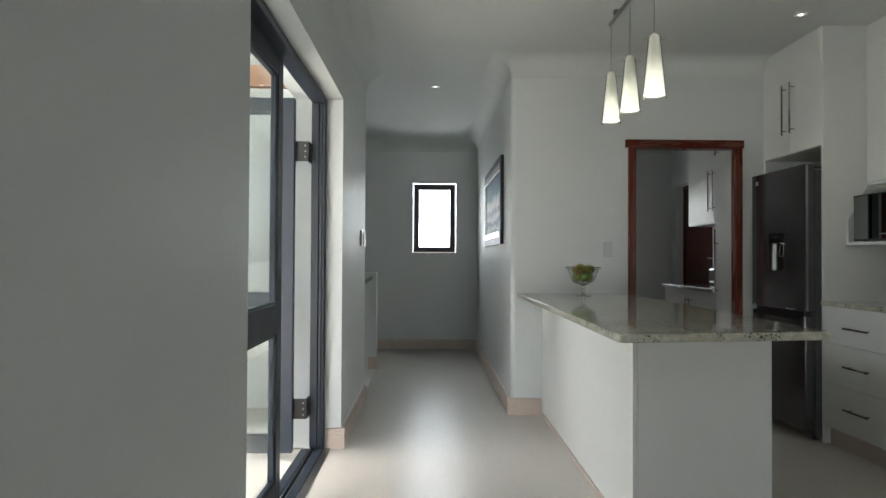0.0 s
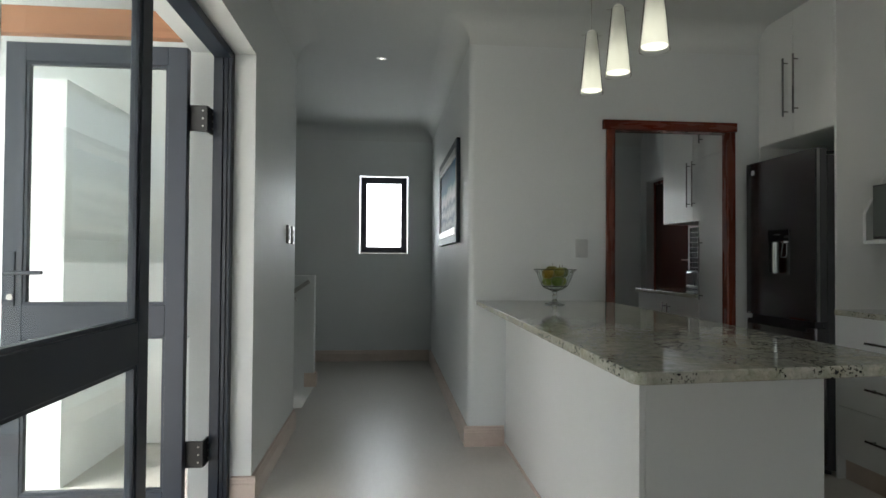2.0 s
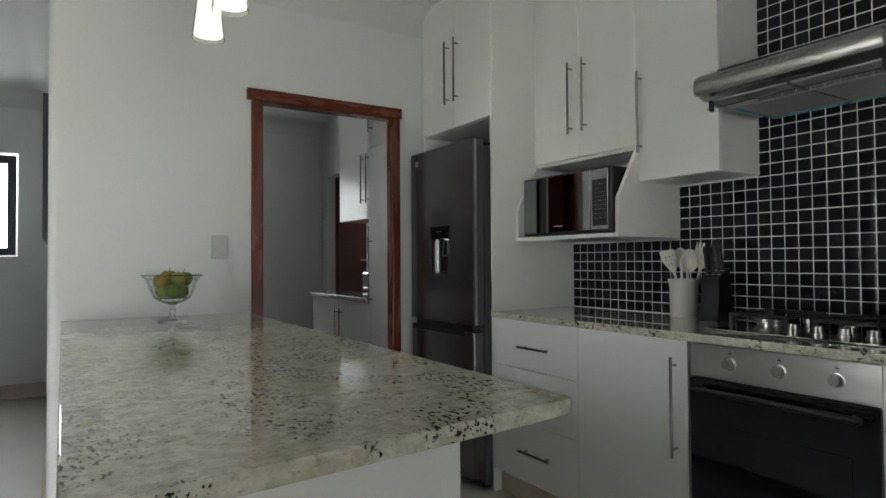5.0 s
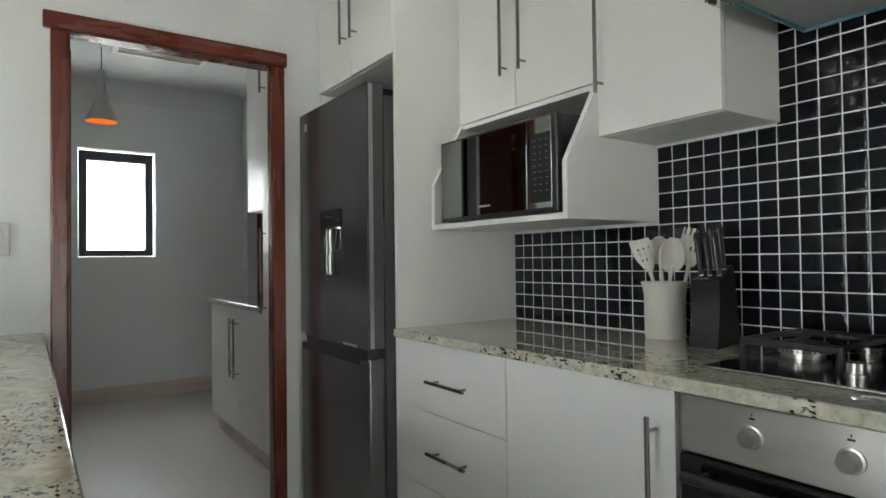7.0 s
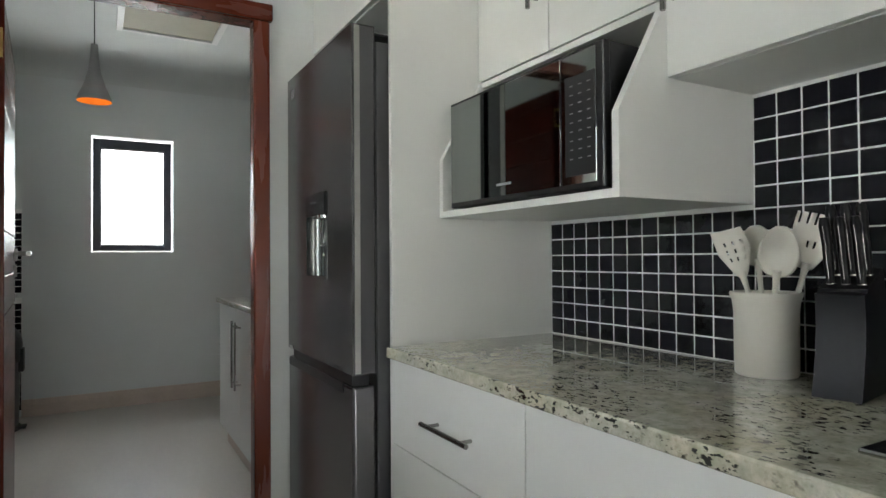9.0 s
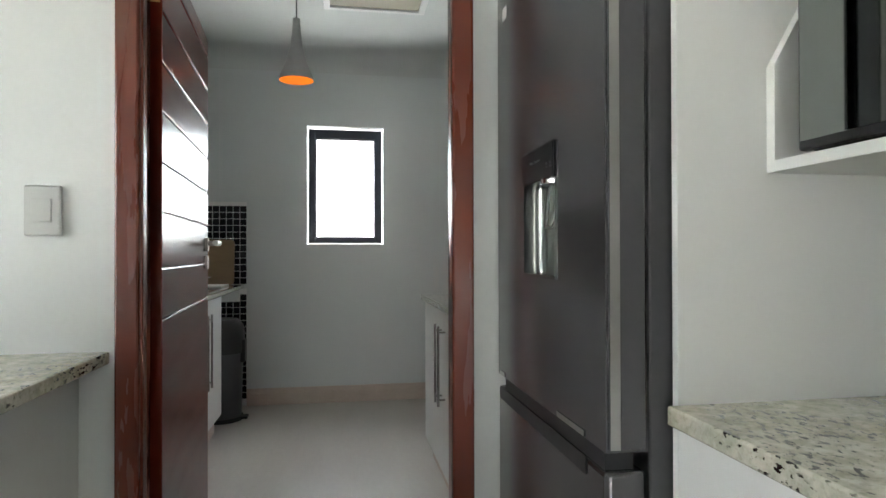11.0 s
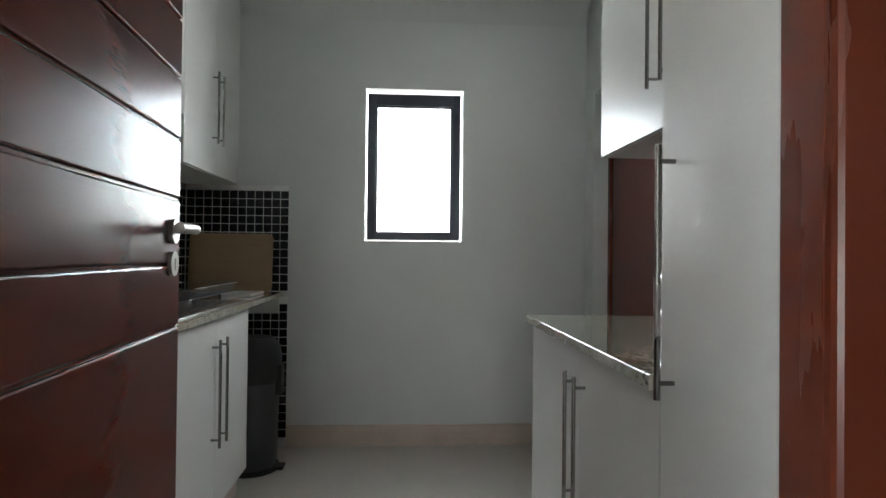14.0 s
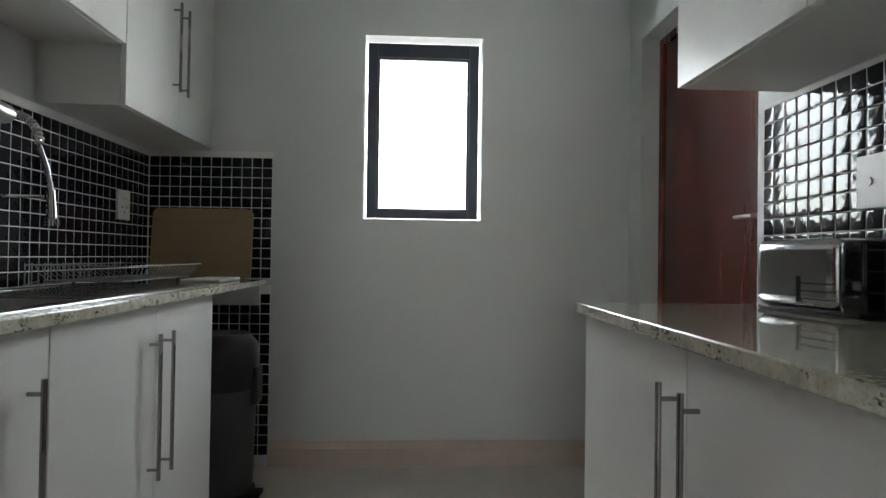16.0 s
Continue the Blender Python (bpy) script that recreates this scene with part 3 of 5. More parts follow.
# ---- glazed door to the courtyard ----
t = thing("glazed_door_frame", (0.44, 4.14, 0), "charcoal aluminium door frame", "door frame", kind="structure")
part("jamb", slab(0.405, 0.487, 4.995, 5.05, 0, 2.176, 0.004), frame_dark, t)
part("jamb", slab(0.405, 0.487, 3.09, 3.145, 0, 2.176, 0.004), frame_dark, t)
part("head", slab(0.405, 0.487, 3.145, 4.995, 2.135, 2.176, 0.004), frame_dark, t)
part("rebate", slab(0.405, 0.45, 4.980, 4.995, 0.03, 2.135, 0.002), frame_dark, t)
part("rebate", slab(0.455, 0.47, 4.985, 4.995, 0.03, 2.135, 0.001), frame_dark, t)
part("threshold", slabs([(0.353, 0.403, 3.145, 4.995, -0.01, 0.012), (0.415, 0.425, 3.145, 4.995, -0.01, 0.022), (0.44, 0.487, 3.145, 4.995, -0.01, 0.012)], 0.002), frame_dark, t)
part("track_strip", slab(0.488, 0.527, 3.10, 5.05, -0.005, 0.006, 0.001), steel, t)


def glazed_leaf(place_name, axis, a0, a1, u, label):
    """A glazed leaf standing along axis from a0 to a1, its middle at u."""
    z0, z1, d = 0.03, 2.13, 0.022
    sw = 0.085
    rows = [(a0, a0 + sw, z0, z1), (a1 - sw, a1, z0, z1), (a0 + sw, a1 - sw, z0, z0 + 0.10), (a0 + sw, a1 - sw, z1 - 0.085, z1), (a0 + sw, a1 - sw, 0.825, 0.965)]
    beads = []
    for lo, hi in ((z0 + 0.10, 0.825), (0.965, z1 - 0.085)):
        beads += [(a0 + sw, a0 + sw + 0.012, lo, hi), (a1 - sw - 0.012, a1 - sw, lo, hi), (a0 + sw + 0.012, a1 - sw - 0.012, lo, lo + 0.012), (a0 + sw + 0.012, a1 - sw - 0.012, hi - 0.012, hi)]

    def to_box(r, dd):
        return (u - dd, u + dd, r[0], r[1], r[2], r[3]) if axis == "y" else (r[0], r[1], u - dd, u + dd, r[2], r[3])

    mid = ((u, (a0 + a1) / 2, 0) if axis == "y" else ((a0 + a1) / 2, u, 0))
    lt = thing(place_name, mid, label, "glazed door", "glazed courtyard doors")
    names = ["stile", "stile", "bottom_rail", "top_rail", "middle_rail"]
    for nm, r in zip(names, rows):
        part(nm, slab(*to_box(r, d), bevel=0.003), frame_dark, lt)
    part("glazing_bead", slabs([to_box(r, d * 0.7) for r in beads], 0.001), frame_dark, lt)
    for lo, hi in ((z0 + 0.10, 0.825), (0.965, z1 - 0.085)):
        g = part("pane", slab(*to_box((a0 + sw, a1 - sw, lo, hi), 0.003)), pane_glass, lt)
        g.visible_shadow = False
    return lt


glazed_leaf("glazed_door", "y", 3.148, 4.19, 0.40, "closed charcoal framed glass door")
leaf = glazed_leaf("glazed_door", "x", -0.452, 0.329, 4.87, "open charcoal framed glass door with lever handle")
hp = part("handle_plate", slab(-0.425, -0.395, 4.842, 4.848, 0.96, 1.20, 0.002), frame_dark, leaf)
bm = rod([(-0.41, 4.845, 1.105), (-0.41, 4.80, 1.105)], 0.009, 10)
rod([(-0.415, 4.80, 1.105), (-0.26, 4.80, 1.108)], 0.009, 10, bm)
part("lever", bm, frame_dark, hp, "", True)
part("lock", rod([(-0.41, 4.843, 1.0), (-0.41, 4.832, 1.0)], 0.014, 14), steel, hp, "", True)
for hz in (0.28, 1.82):
    hg = part("hinge", slabs([(0.290, 0.405, 4.892, 4.902, hz - 0.06, hz + 0.06), (0.397, 0.407, 4.902, 4.978, hz - 0.06, hz + 0.06)], 0.002), black_plastic, leaf, "heavy black hinge")
    for k in (-1, 0, 1):
        part("screw", rod([(0.407, 4.96, hz + k * 0.035), (0.411, 4.96, hz + k * 0.035)], 0.005, 8), steel, hg)
        part("screw", rod([(0.385, 4.892, hz + k * 0.035), (0.385, 4.888, hz + k * 0.035)], 0.004, 8), steel, hg)

# courtyard
structure("ground", slab(-400, 400, -400, 400, -2.4, -2.15), outside_floor)
structure("pavement", slab(-5.0, 0.353, 0.5, 6.24, -0.2, -0.012), outside_floor, "pale screeded courtyard floor")
structure("courtyard_wall", slabs([(-0.60, -0.43, 5.32, 6.22, -0.2, 2.10), (-5.0, -0.60, 5.32, 5.50, -0.2, 2.10), (-0.43, 0.29, 6.10, 6.22, -0.2, 0.66), (-5.2, -5.0, 0.5, 5.50, -0.2, 2.10)]), outside_white, "white plastered courtyard wall")
t = thing("pergola_beam", (-1.6, 5.3, 2.5), "varnished pine pergola beam", "beam")
part("timber", slab(-4.9, 0.31, 5.22, 5.28, 2.30, 2.44, 0.004), beam_wood, t)

# stairwell rail
t = thing("handrail", (0.3, 7.6, 0.9), "sloping grey metal stair handrail", "handrail")
part("rail", rod([(0.525, 7.69, 0.975), (0.29, 7.69, 0.815), (-1.2, 7.69, -0.20)], 0.02, 12), steel, t, "", True)
for sx, sz in ((0.40, 0.85), (-0.3, 0.39)):
    part("bracket", rod([(sx, 7.69, sz - 0.03), (sx, 7.75, sz - 0.06)], 0.007, 8), steel, t)
for k in range(9):
    structure("step", slab(0.57 - 0.25 * (k + 1), 0.57 - 0.25 * k, 6.361, 7.749, -2.0, -0.02 - 0.18 * (k + 1)), floor_mat)

# ---- island ----
t = thing("island", (2.3, 4.7, 0), "white panelled kitchen island under granite", "kitchen island")
part("side_panel", slab(1.994, 2.012, 3.79, 5.858, 0.0, 0.889, 0.001), cabinet_white, t)
part("end_panel", slab(2.013, 2.586, 3.79, 3.808, 0.0, 0.889, 0.001), cabinet_white, t)
part("body", slab(2.013, 2.56, 3.809, 5.858, 0.09, 0.889), cabinet_white, t)
part("plinth", slab(1.985, 1.9935, 3.79, 5.836, 0.0, 0.02), skirting_mat, t)
t = thing("island_worktop", (2.2, 4.6, 0.89), "polished pale granite worktop with dark specks", "worktop")
bm = bmesh.new()
IX0, IX1, IY0, IY1 = 1.802, 2.628, 3.365, 5.857
outline = []
for cx, cy, a in ((IX0, IY1, None), (IX0 + 0.03, IY0 + 0.03, 180), (IX1 - 0.030, IY0 + 0.118, 270), (IX1, IY1, None)):
    if a is None:
        outline.append((cx, cy))
    else:
        outline += [(cx + 0.03 * math.cos(radians(a + 15 * k)), cy + 0.03 * math.sin(radians(a + 15 * k))) for k in range(7)]
lo = [bm.verts.new((x, y, 0.8895)) for x, y in outline]
hi = [bm.verts.new((x, y, 0.92)) for x, y in outline]
bm.faces.new(lo[::-1])
bm.faces.new(hi)
for k in range(len(lo)):
    bm.faces.new((lo[k], lo[(k + 1) % len(lo)], hi[(k + 1) % len(lo)], hi[k]))
bmesh.ops.recalc_face_normals(bm, faces=bm.faces[:])
bmesh.ops.bevel(bm, geom=[e for e in bm.edges if abs(e.verts[0].co.z - e.verts[1].co.z) < 1e-6], offset=0.004, segments=3, affect="EDGES", profile=0.5)
part("top", bm, island_granite, t, "", "edges")

# ---- kitchen east side ----
XF, XW = 3.69, 4.268
PY = 5.14
cabinet("base_cabinet", XF, XW, 4.536, PY, 0, 0.889,
        [("drawer_front", 4.536, PY, 0.655, 0.889, (4.805, 0.765, 0.21, False)),
         ("drawer_front", 4.536, PY, 0.40, 0.655, (4.805, 0.53, 0.21, False)),
         ("drawer_front", 4.536, PY, 0.12, 0.40, (4.805, 0.27, 0.21, False))],
        "white base cabinet with three drawers", 0.12)
cabinet("base_cabinet", XF, XW, 3.992, 4.536, 0, 0.889, [("door", 3.992, 4.536, 0.12, 0.889, (4.04, 0.648, 0.36, True))], "white base cabinet with one door", 0.12)
cabinet("base_cabinet", XF, XW, 2.80, 3.392, 0, 0.889, [("door", 2.80, 3.392, 0.12, 0.889, None)], "plain white base cabinet", 0.12)
t = thing("worktop", (3.9, 4.0, 0.89), "polished pale granite worktop with dark specks", "worktop")
part("top", nosed(3.672, 4.2712, 2.80, PY - 0.001, 0.89, 0.92), granite, t, "", "edges")

# oven
t = thing("oven", (3.9, 3.69, 0.1), "built-in steel oven with black glass door", "oven")
t.location += Vector((0.040, -0.012, 0))
part("body", slab(3.67, 4.2, 3.395, 3.989, 0.12, 0.885), fridge_side, t)
part("control_panel", slab(3.645, 3.669, 3.396, 3.988, 0.772, 0.886, 0.002), brushed, t, "brushed steel control panel")
dr = part("door", slab(3.635, 3.668, 3.398, 3.986, 0.14, 0.768, 0.004), black_gloss, t, "black glass oven door")
part("window", slab(3.6335, 3.6349, 3.47, 3.915, 0.30, 0.62), black_gloss, dr)
part("lower_strip", slab(3.633, 3.6348, 3.40, 3.984, 0.142, 0.20), steel_y, dr)
bm = rod([(3.60, 3.43, 0.735), (3.60, 3.955, 0.735)], 0.011, 12)
for yy in (3.46, 3.925):
    rod([(3.60, yy, 0.735), (3.636, yy, 0.735)], 0.008, 8, bm)
part("handle", bm, black_plastic, dr, "", True)
for yy in (3.839, 3.674, 3.509):
    k = part("knob", rod([(3.645, yy, 0.83), (3.641, yy, 0.83), (3.640, yy, 0.83), (3.620, yy, 0.83)], [0.022, 0.022, 0.0175, 0.0155], 24), steel, t, "", True)
    part("pointer", slab(3.619, 3.6205, yy - 0.0015, yy + 0.0015, 0.832, 0.846), grey_metal, k)
    part("dial_mark", slabs([(3.6445, 3.6449, yy - 0.006, yy + 0.006, 0.862, 0.866), (3.6445, 3.6449, yy - 0.001, yy + 0.001, 0.868, 0.874)]), black_plastic, t)

# hob
t = thing("gas_hob", (3.95, 3.72, 0.92), "steel gas hob with black iron grates", "hob")
t.location += Vector((0.025, -0.035, 0))
HY0, HY1, HX0, HX1 = 3.45, 4.04, 3.775, 4.20
part("plate", slab(HX0, HX1, HY0, HY1, 0.9205, 0.928, 0.003), plate_steel, t)
for yy in (3.780, 3.699, 3.617, 3.535):
    part("knob", rod([(3.892, yy, 0.928), (3.892, yy, 0.934), (3.892, yy, 0.935), (3.892, yy, 0.955)], [0.022, 0.022, 0.018, 0.0175], 24), steel, t, "", True)
for bx, by, br in ((4.06, 3.955, 0.055), (4.155, 3.855, 0.026), (4.10, 3.70, 0.03), (4.12, 3.55, 0.038)):
    b = part("burner", lathe(bx, by, [(0, 0.928), (br * 0.8, 0.928), (br * 0.8, 0.936), (br, 0.939), (br, 0.952), (br * 0.9, 0.954), (0, 0.954)], 32), steel, t, "", True)
    bm = bmesh.new()
    for k in range(int(br * 560)):
        a = 2 * math.pi * k / int(br * 560)
        rod([(bx + (br - 0.003) * math.cos(a), by + (br - 0.003) * math.sin(a), 0.945), (bx + (br + 0.0015) * math.cos(a), by + (br + 0.0015) * math.sin(a), 0.945)], 0.0022, 6, bm)
    part("burner_ports", bm, cast_iron, b)
    part("burner_cap", lathe(bx, by, [(0, 0.953), (br * 0.96, 0.953), (br * 0.98, 0.958), (br * 0.92, 0.963), (br * 0.6, 0.966), (0, 0.966)], 32), cast_iron, b, "", True)
for gy0, gy1 in ((3.47, 3.735), (3.815, 4.03)):
    bm = bmesh.new()
    zt, gx0, gx1 = 0.982, 3.925, 4.185
    ym = (gy0 + gy1) / 2
    for xx in (gx0, gx1):
        slab(xx - 0.007, xx + 0.007, gy0, gy1, zt - 0.020, zt - 0.003, 0.003, bm, 1)
    for yy in (gy0, gy1 - 0.012):
        slab(gx0 - 0.006, gx1 + 0.006, yy, yy + 0.012, zt - 0.016, zt - 0.003, 0.003, bm, 1)
    for xx in (gx0, gx1):
        for yy in (gy0 + 0.006, gy1 - 0.006):
            rod([(xx, yy, 0.928), (xx, yy, 0.936), (xx, yy, zt - 0.006)], [0.013, 0.010, 0.008], 10, bm)
    for sx, x_in in ((gx0, 4.02), (gx1, 4.10)):
        rod([(sx, ym, zt - 0.009), ((sx + x_in) / 2, ym, zt - 0.004), (x_in, ym, zt + 0.002)], [0.0075, 0.007, 0.005], 8, bm)
    for sy, y_in in ((gy0, ym - 0.035), (gy1 - 0.006, ym + 0.035)):
        rod([(4.06, sy, zt - 0.009), (4.06, (sy + y_in) / 2, zt - 0.004), (4.06, y_in, zt + 0.002)], [0.0075, 0.007, 0.005], 8, bm)
    part("grate", bm, cast_iron, t, "", "edges")

# upper cabinets
XU = 3.98
CTOP = H - 0.002
cabinet("wall_cabinet", XU, XW, 4.453, PY - 0.001, 1.69, CTOP,
        [("door", 4.808, PY - 0.001, 1.69, CTOP, (4.853, 1.99, 0.36, True)), ("door", 4.453, 4.808, 1.69, CTOP, (4.755, 1.99, 0.36, True))],
        "tall white wall cabinet with two doors", 0, "kitchen wall cabinets")
cabinet("wall_cabinet", XU, XW, 4.047, 4.453, 1.525, CTOP, [("door", 4.047, 4.453, 1.525, CTOP, (4.42, 1.83, 0.36, True))], "tall white wall cabinet with one door", 0, "kitchen wall cabinets")
cabinet("fridge_cabinet", XF, XW, PY + 0.018, 5.842, 1.935, CTOP,
        [("door", PY + 0.018, 5.50, 1.935, CTOP, (5.453, 2.255, 0.36, True)), ("door", 5.50, 5.842, 1.935, CTOP, (5.548, 2.255, 0.36, True))],
        "white cabinet with two doors above the fridge")
t = thing("filler_board", (3.93, PY + 0.01, 0), "white tall side panel beside the fridge", "panel")
part("panel", slab(XF, XW, PY, PY + 0.016, 0, CTOP, 0.001), cabinet_white, t)
t = thing("filler_board", (3.93, 5.85, 0), "white filler panel beside the fridge", "panel")
part("panel", slab(XF + 0.01, XW, 5.843, 5.859, 0, CTOP, 0.001), cabinet_white, t)

# microwave shelf
t = thing("microwave_shelf", (4.0, 4.78, 1.255), "open white microwave shelf with slanted sides", "shelf")
S0, S1, SZ = 4.437, PY - 0.002, 1.280
side_prof = [(3.843, SZ), (XW - 0.014, SZ), (XW - 0.014, 1.688), (XU, 1.688), (3.843, 1.447)]
for a, b in ((S0, S0 + 0.018), (S1 - 0.018, S1)):
    part("side", extrude_profile(side_prof, "y", a, b), cabinet_white, t)
part("base", slab(3.842, XW - 0.014, S0 + 0.018, S1 - 0.018, SZ, SZ + 0.018, 0.001), cabinet_white, t)
part("top", slab(XU + 0.001, XW - 0.014, S0 + 0.018, S1 - 0.018, 1.671, 1.688, 0.001), cabinet_white, t)
part("back", slab(XW - 0.022, XW - 0.0145, S0 + 0.018, S1 - 0.018, SZ + 0.018, 1.671), cabinet_white, t)

# microwave
t = thing("microwave", (4.0, 4.77, 1.277), "black microwave with mirrored glass front", "microwave")
MY0, MY1, MZ0, MZ1, MX = 4.472, 5.068, 1.303, 1.594, 3.84
part("body", slab(MX + 0.02, 4.23, MY0 + 0.004, MY1 - 0.004, MZ0, MZ1, 0.003), black_plastic, t)
mirror = surface("mirror_glass", (0.27, 0.29, 0.28), (0.29, 0.31, 0.30), 0.04, 1.0, scale=2, fine=20, bump=0, rough_var=0.01)
part("door", slabs([(MX, MX + 0.019, MY0, MY1, MZ0, MZ1)], 0.004), black_plastic, t)
part("door_glass", slab(MX - 0.002, MX - 0.0005, 4.600, MY1 - 0.006, MZ0 + 0.013, MZ1 - 0.008, 0.0005), mirror, t, "mirrored door glass")
cp = part("control_panel", slab(MX - 0.002, MX - 0.0005, MY0 + 0.020, 4.596, MZ0 + 0.013, MZ1 - 0.008, 0.0005), mirror, t, "mirrored control panel")
kp = part("keypad", slab(MX - 0.003, MX - 0.0021, MY0 + 0.023, 4.583, MZ0 + 0.030, 1.540), black_plastic, cp)
for r in range(9):
    for c in range(3):
        yy, zz = 4.563 - c * 0.026, 1.520 - r * 0.019
        part("key", slab(MX - 0.0036, MX - 0.003, yy - 0.005, yy + 0.005, zz - 0.0009, zz + 0.0007), grey_metal, kp)
part("badge", slab(MX - 0.0026, MX - 0.002, 4.78, 4.84, MZ0 + 0.038, MZ0 + 0.044), grey_metal, t)
for yy in (MY0 + 0.04, MY1 - 0.04):
    for xx in (3.89, 4.16):
        part("foot", rod([(xx, yy, 1.2982), (xx, yy, MZ0)], 0.012, 10), black_plastic, t)

# extractor
t = thing("extractor_hood", (3.95, 3.72, 1.74), "slim brushed steel extractor hood with glass visor", "extractor hood")
t.location += Vector((0.040, -0.010, 0.022))
prof = [(XW - 0.041, 1.735), (3.76, 1.735), (3.730, 1.750), (3.712, 1.748), (3.704, 1.762), (3.702, 1.780), (3.706, 1.797), (3.718, 1.813), (3.745, 1.828), (3.80, 1.842), (3.90, 1.856), (XW - 0.041, 1.875)]
part("shell", extrude_profile(prof, "y", 3.40, 4.0), hood_steel, t, "", True)
for a, b in ((3.42, 3.695), (3.705, 3.98)):
    part("filter", slab(3.775, 4.20, a, b, 1.7295, 1.7345, 0.001), aluminium_filter, t)
part("filter_bar", slab(3.775, 4.20, 3.696, 3.704, 1.726, 1.7345, 0.001), fridge_side, t)
part("visor_edge", slabs([(4.202, 4.207, 3.415, 3.988, 1.722, 1.7345), (3.80, 4.2015, 3.983, 3.988, 1.722, 1.7345)]), visor_teal, t, "teal glass visor edge")
g = part("visor", slab(3.765, 3.83, 3.42, 3.99, 1.702, 1.706, 0.001), pane_glass, t)
for a, b in ((3.972, 3.982), (3.418, 3.428)):
    part("visor_bracket", slab(3.765, 3.785, a, b, 1.695, 1.736, 0.001), black_plastic, t)
for k in range(5):
    yy = 3.66 + k * 0.022
    part("button", rod([(3.710, yy, 1.788), (3.699, yy, 1.790)], 0.005, 10), chrome, t)
for k in range(34):
    yy = 3.50 + k * 0.0125
    part("vent_slot", slab(3.724, 3.738, yy, yy + 0.004, 1.8165, 1.8252), black_plastic, t)

# fridge
t = thing("fridge", (3.9, 5.47, 0), "dark steel fridge freezer with water dispenser", "fridge")
FY0, FY1, FX = 5.162, 5.808, 3.582
part("body", slab(FX + 0.075, 4.24, FY0 + 0.006, FY1 - 0.006, 0.03, 1.775, 0.004), fridge_side, t)


def fridge_door(z0, z1, hole=None):
    bm = bmesh.new()
    boxes = [(FX, FX + 0.068, FY0, FY1, z0, z1)]
    if hole:
        a, b, c, d = hole
        boxes = [(FX, FX + 0.068, FY0, a, z0, z1), (FX, FX + 0.068, b, FY1, z0, z1), (FX, FX + 0.068, a, b, z0, c), (FX, FX + 0.068, a, b, d, z1)]
        for bx in boxes:
            slab(*bx, bm=bm)
        bmesh.ops.remove_doubles(bm, verts=bm.verts[:], dist=0.0001)
        return bm
    return slab(*boxes[0], bevel=0.010, segments=3)


HOLE = (5.378, 5.578, 1.104, 1.362)
up = part("upper_door", fridge_door(0.845, 1.812, HOLE), fridge_steel, t, "dark steel upper door")
part("door_edge", slabs([(FX + 0.004, FX + 0.064, FY0 - 0.0035, FY0 - 0.0005, 0.85, 1.807)], 0.001), fridge_side, up)
part("edge_strip", slab(FX + 0.006, FX + 0.022, FY0 - 0.0050, FY0 - 0.0038, 0.85, 1.807), steel, up)
lo_d = part("lower_door", fridge_door(0.06, 0.815), fridge_steel, t, "dark steel freezer door", "edges")
part("grip_recess", slab(FX + 0.002, FX + 0.05, FY0 + 0.01, FY1 - 0.06, 0.8155, 0.8445), black_plastic, lo_d)
part("grip_lip", slab(FX - 0.002, FX - 0.0003, FY0 + 0.075, FY1 - 0.02, 0.786, 0.8154, 0.0005), black_plastic, lo_d, "black finger pocket")
for a, b in ((5.245, 5.375), (5.745, 5.79)):
    part("trim_strip", slab(FX - 0.002, FX - 0.0002, a, b, 0.847, 0.857), chrome, up)
part("badge", slab(FX - 0.0016, FX - 0.0002, 5.72, 5.755, 1.735, 1.765), grey_metal, up)
arc = [(FX + 0.002 + 0.052 * math.sin(math.pi * k / 24) ** 0.55, HOLE[0] + 0.002 + (HOLE[1] - HOLE[0] - 0.004) * (0.5 - 0.5 * math.cos(math.pi * k / 24))) for k in range(25)]
bm = bmesh.new()
prev = None
for x, y in arc:
    ring = [bm.verts.new(c) for c in ((x, y, HOLE[2]), (x, y, HOLE[3]), (x + 0.003, y, HOLE[3]), (x + 0.003, y, HOLE[2]))]
    if prev:
        for k in range(4):
            bm.faces.new((prev[k], prev[(k + 1) % 4], ring[(k + 1) % 4], ring[k]))
    prev = ring
bmesh.ops.recalc_face_normals(bm, faces=bm.faces[:])
rc = part("dispenser_recess", bm, recess_steel, up, "steel lined dispenser recess", True)
part("drip_tray", slab(FX - 0.003, FX + 0.053, HOLE[0] + 0.001, HOLE[1] - 0.001, HOLE[2] + 0.0005, HOLE[2] + 0.007, 0.001), recess_steel, rc)
for a, b in ((HOLE[1] - 0.0035, HOLE[1] - 0.0005), (HOLE[0] + 0.0005, HOLE[0] + 0.002)):
    part("recess_trim", slab(FX - 0.003, FX + 0.002, a, b, HOLE[2], 1.30, 0.0005), recess_steel, rc)
part("dispenser_panel", slab(FX - 0.006, FX + 0.030, HOLE[0], HOLE[1], 1.30, HOLE[3] + 0.01, 0.004), panel_black, rc, "glossy black dispenser panel")
part("symbols", slabs([(FX - 0.0068, FX - 0.0062, 5.385, 5.400, 1.322, 1.3235), (FX - 0.0068, FX - 0.0062, 5.408, 5.421, 1.322, 1.3235), (FX - 0.0068, FX - 0.0062, 5.390, 5.395, 1.328, 1.332), (FX - 0.0068, FX - 0.0062, 5.412, 5.417, 1.328, 1.332)]), dim_print, rc)
curve = bpy.data.curves.new("lettering", "FONT")
curve.body, curve.size, curve.extrude = "Water Dispenser", 0.0095, 0.0003
text = new("lettering_curve", curve)
bpy.context.view_layer.update()
text_mesh = bpy.data.meshes.new_from_object(text)
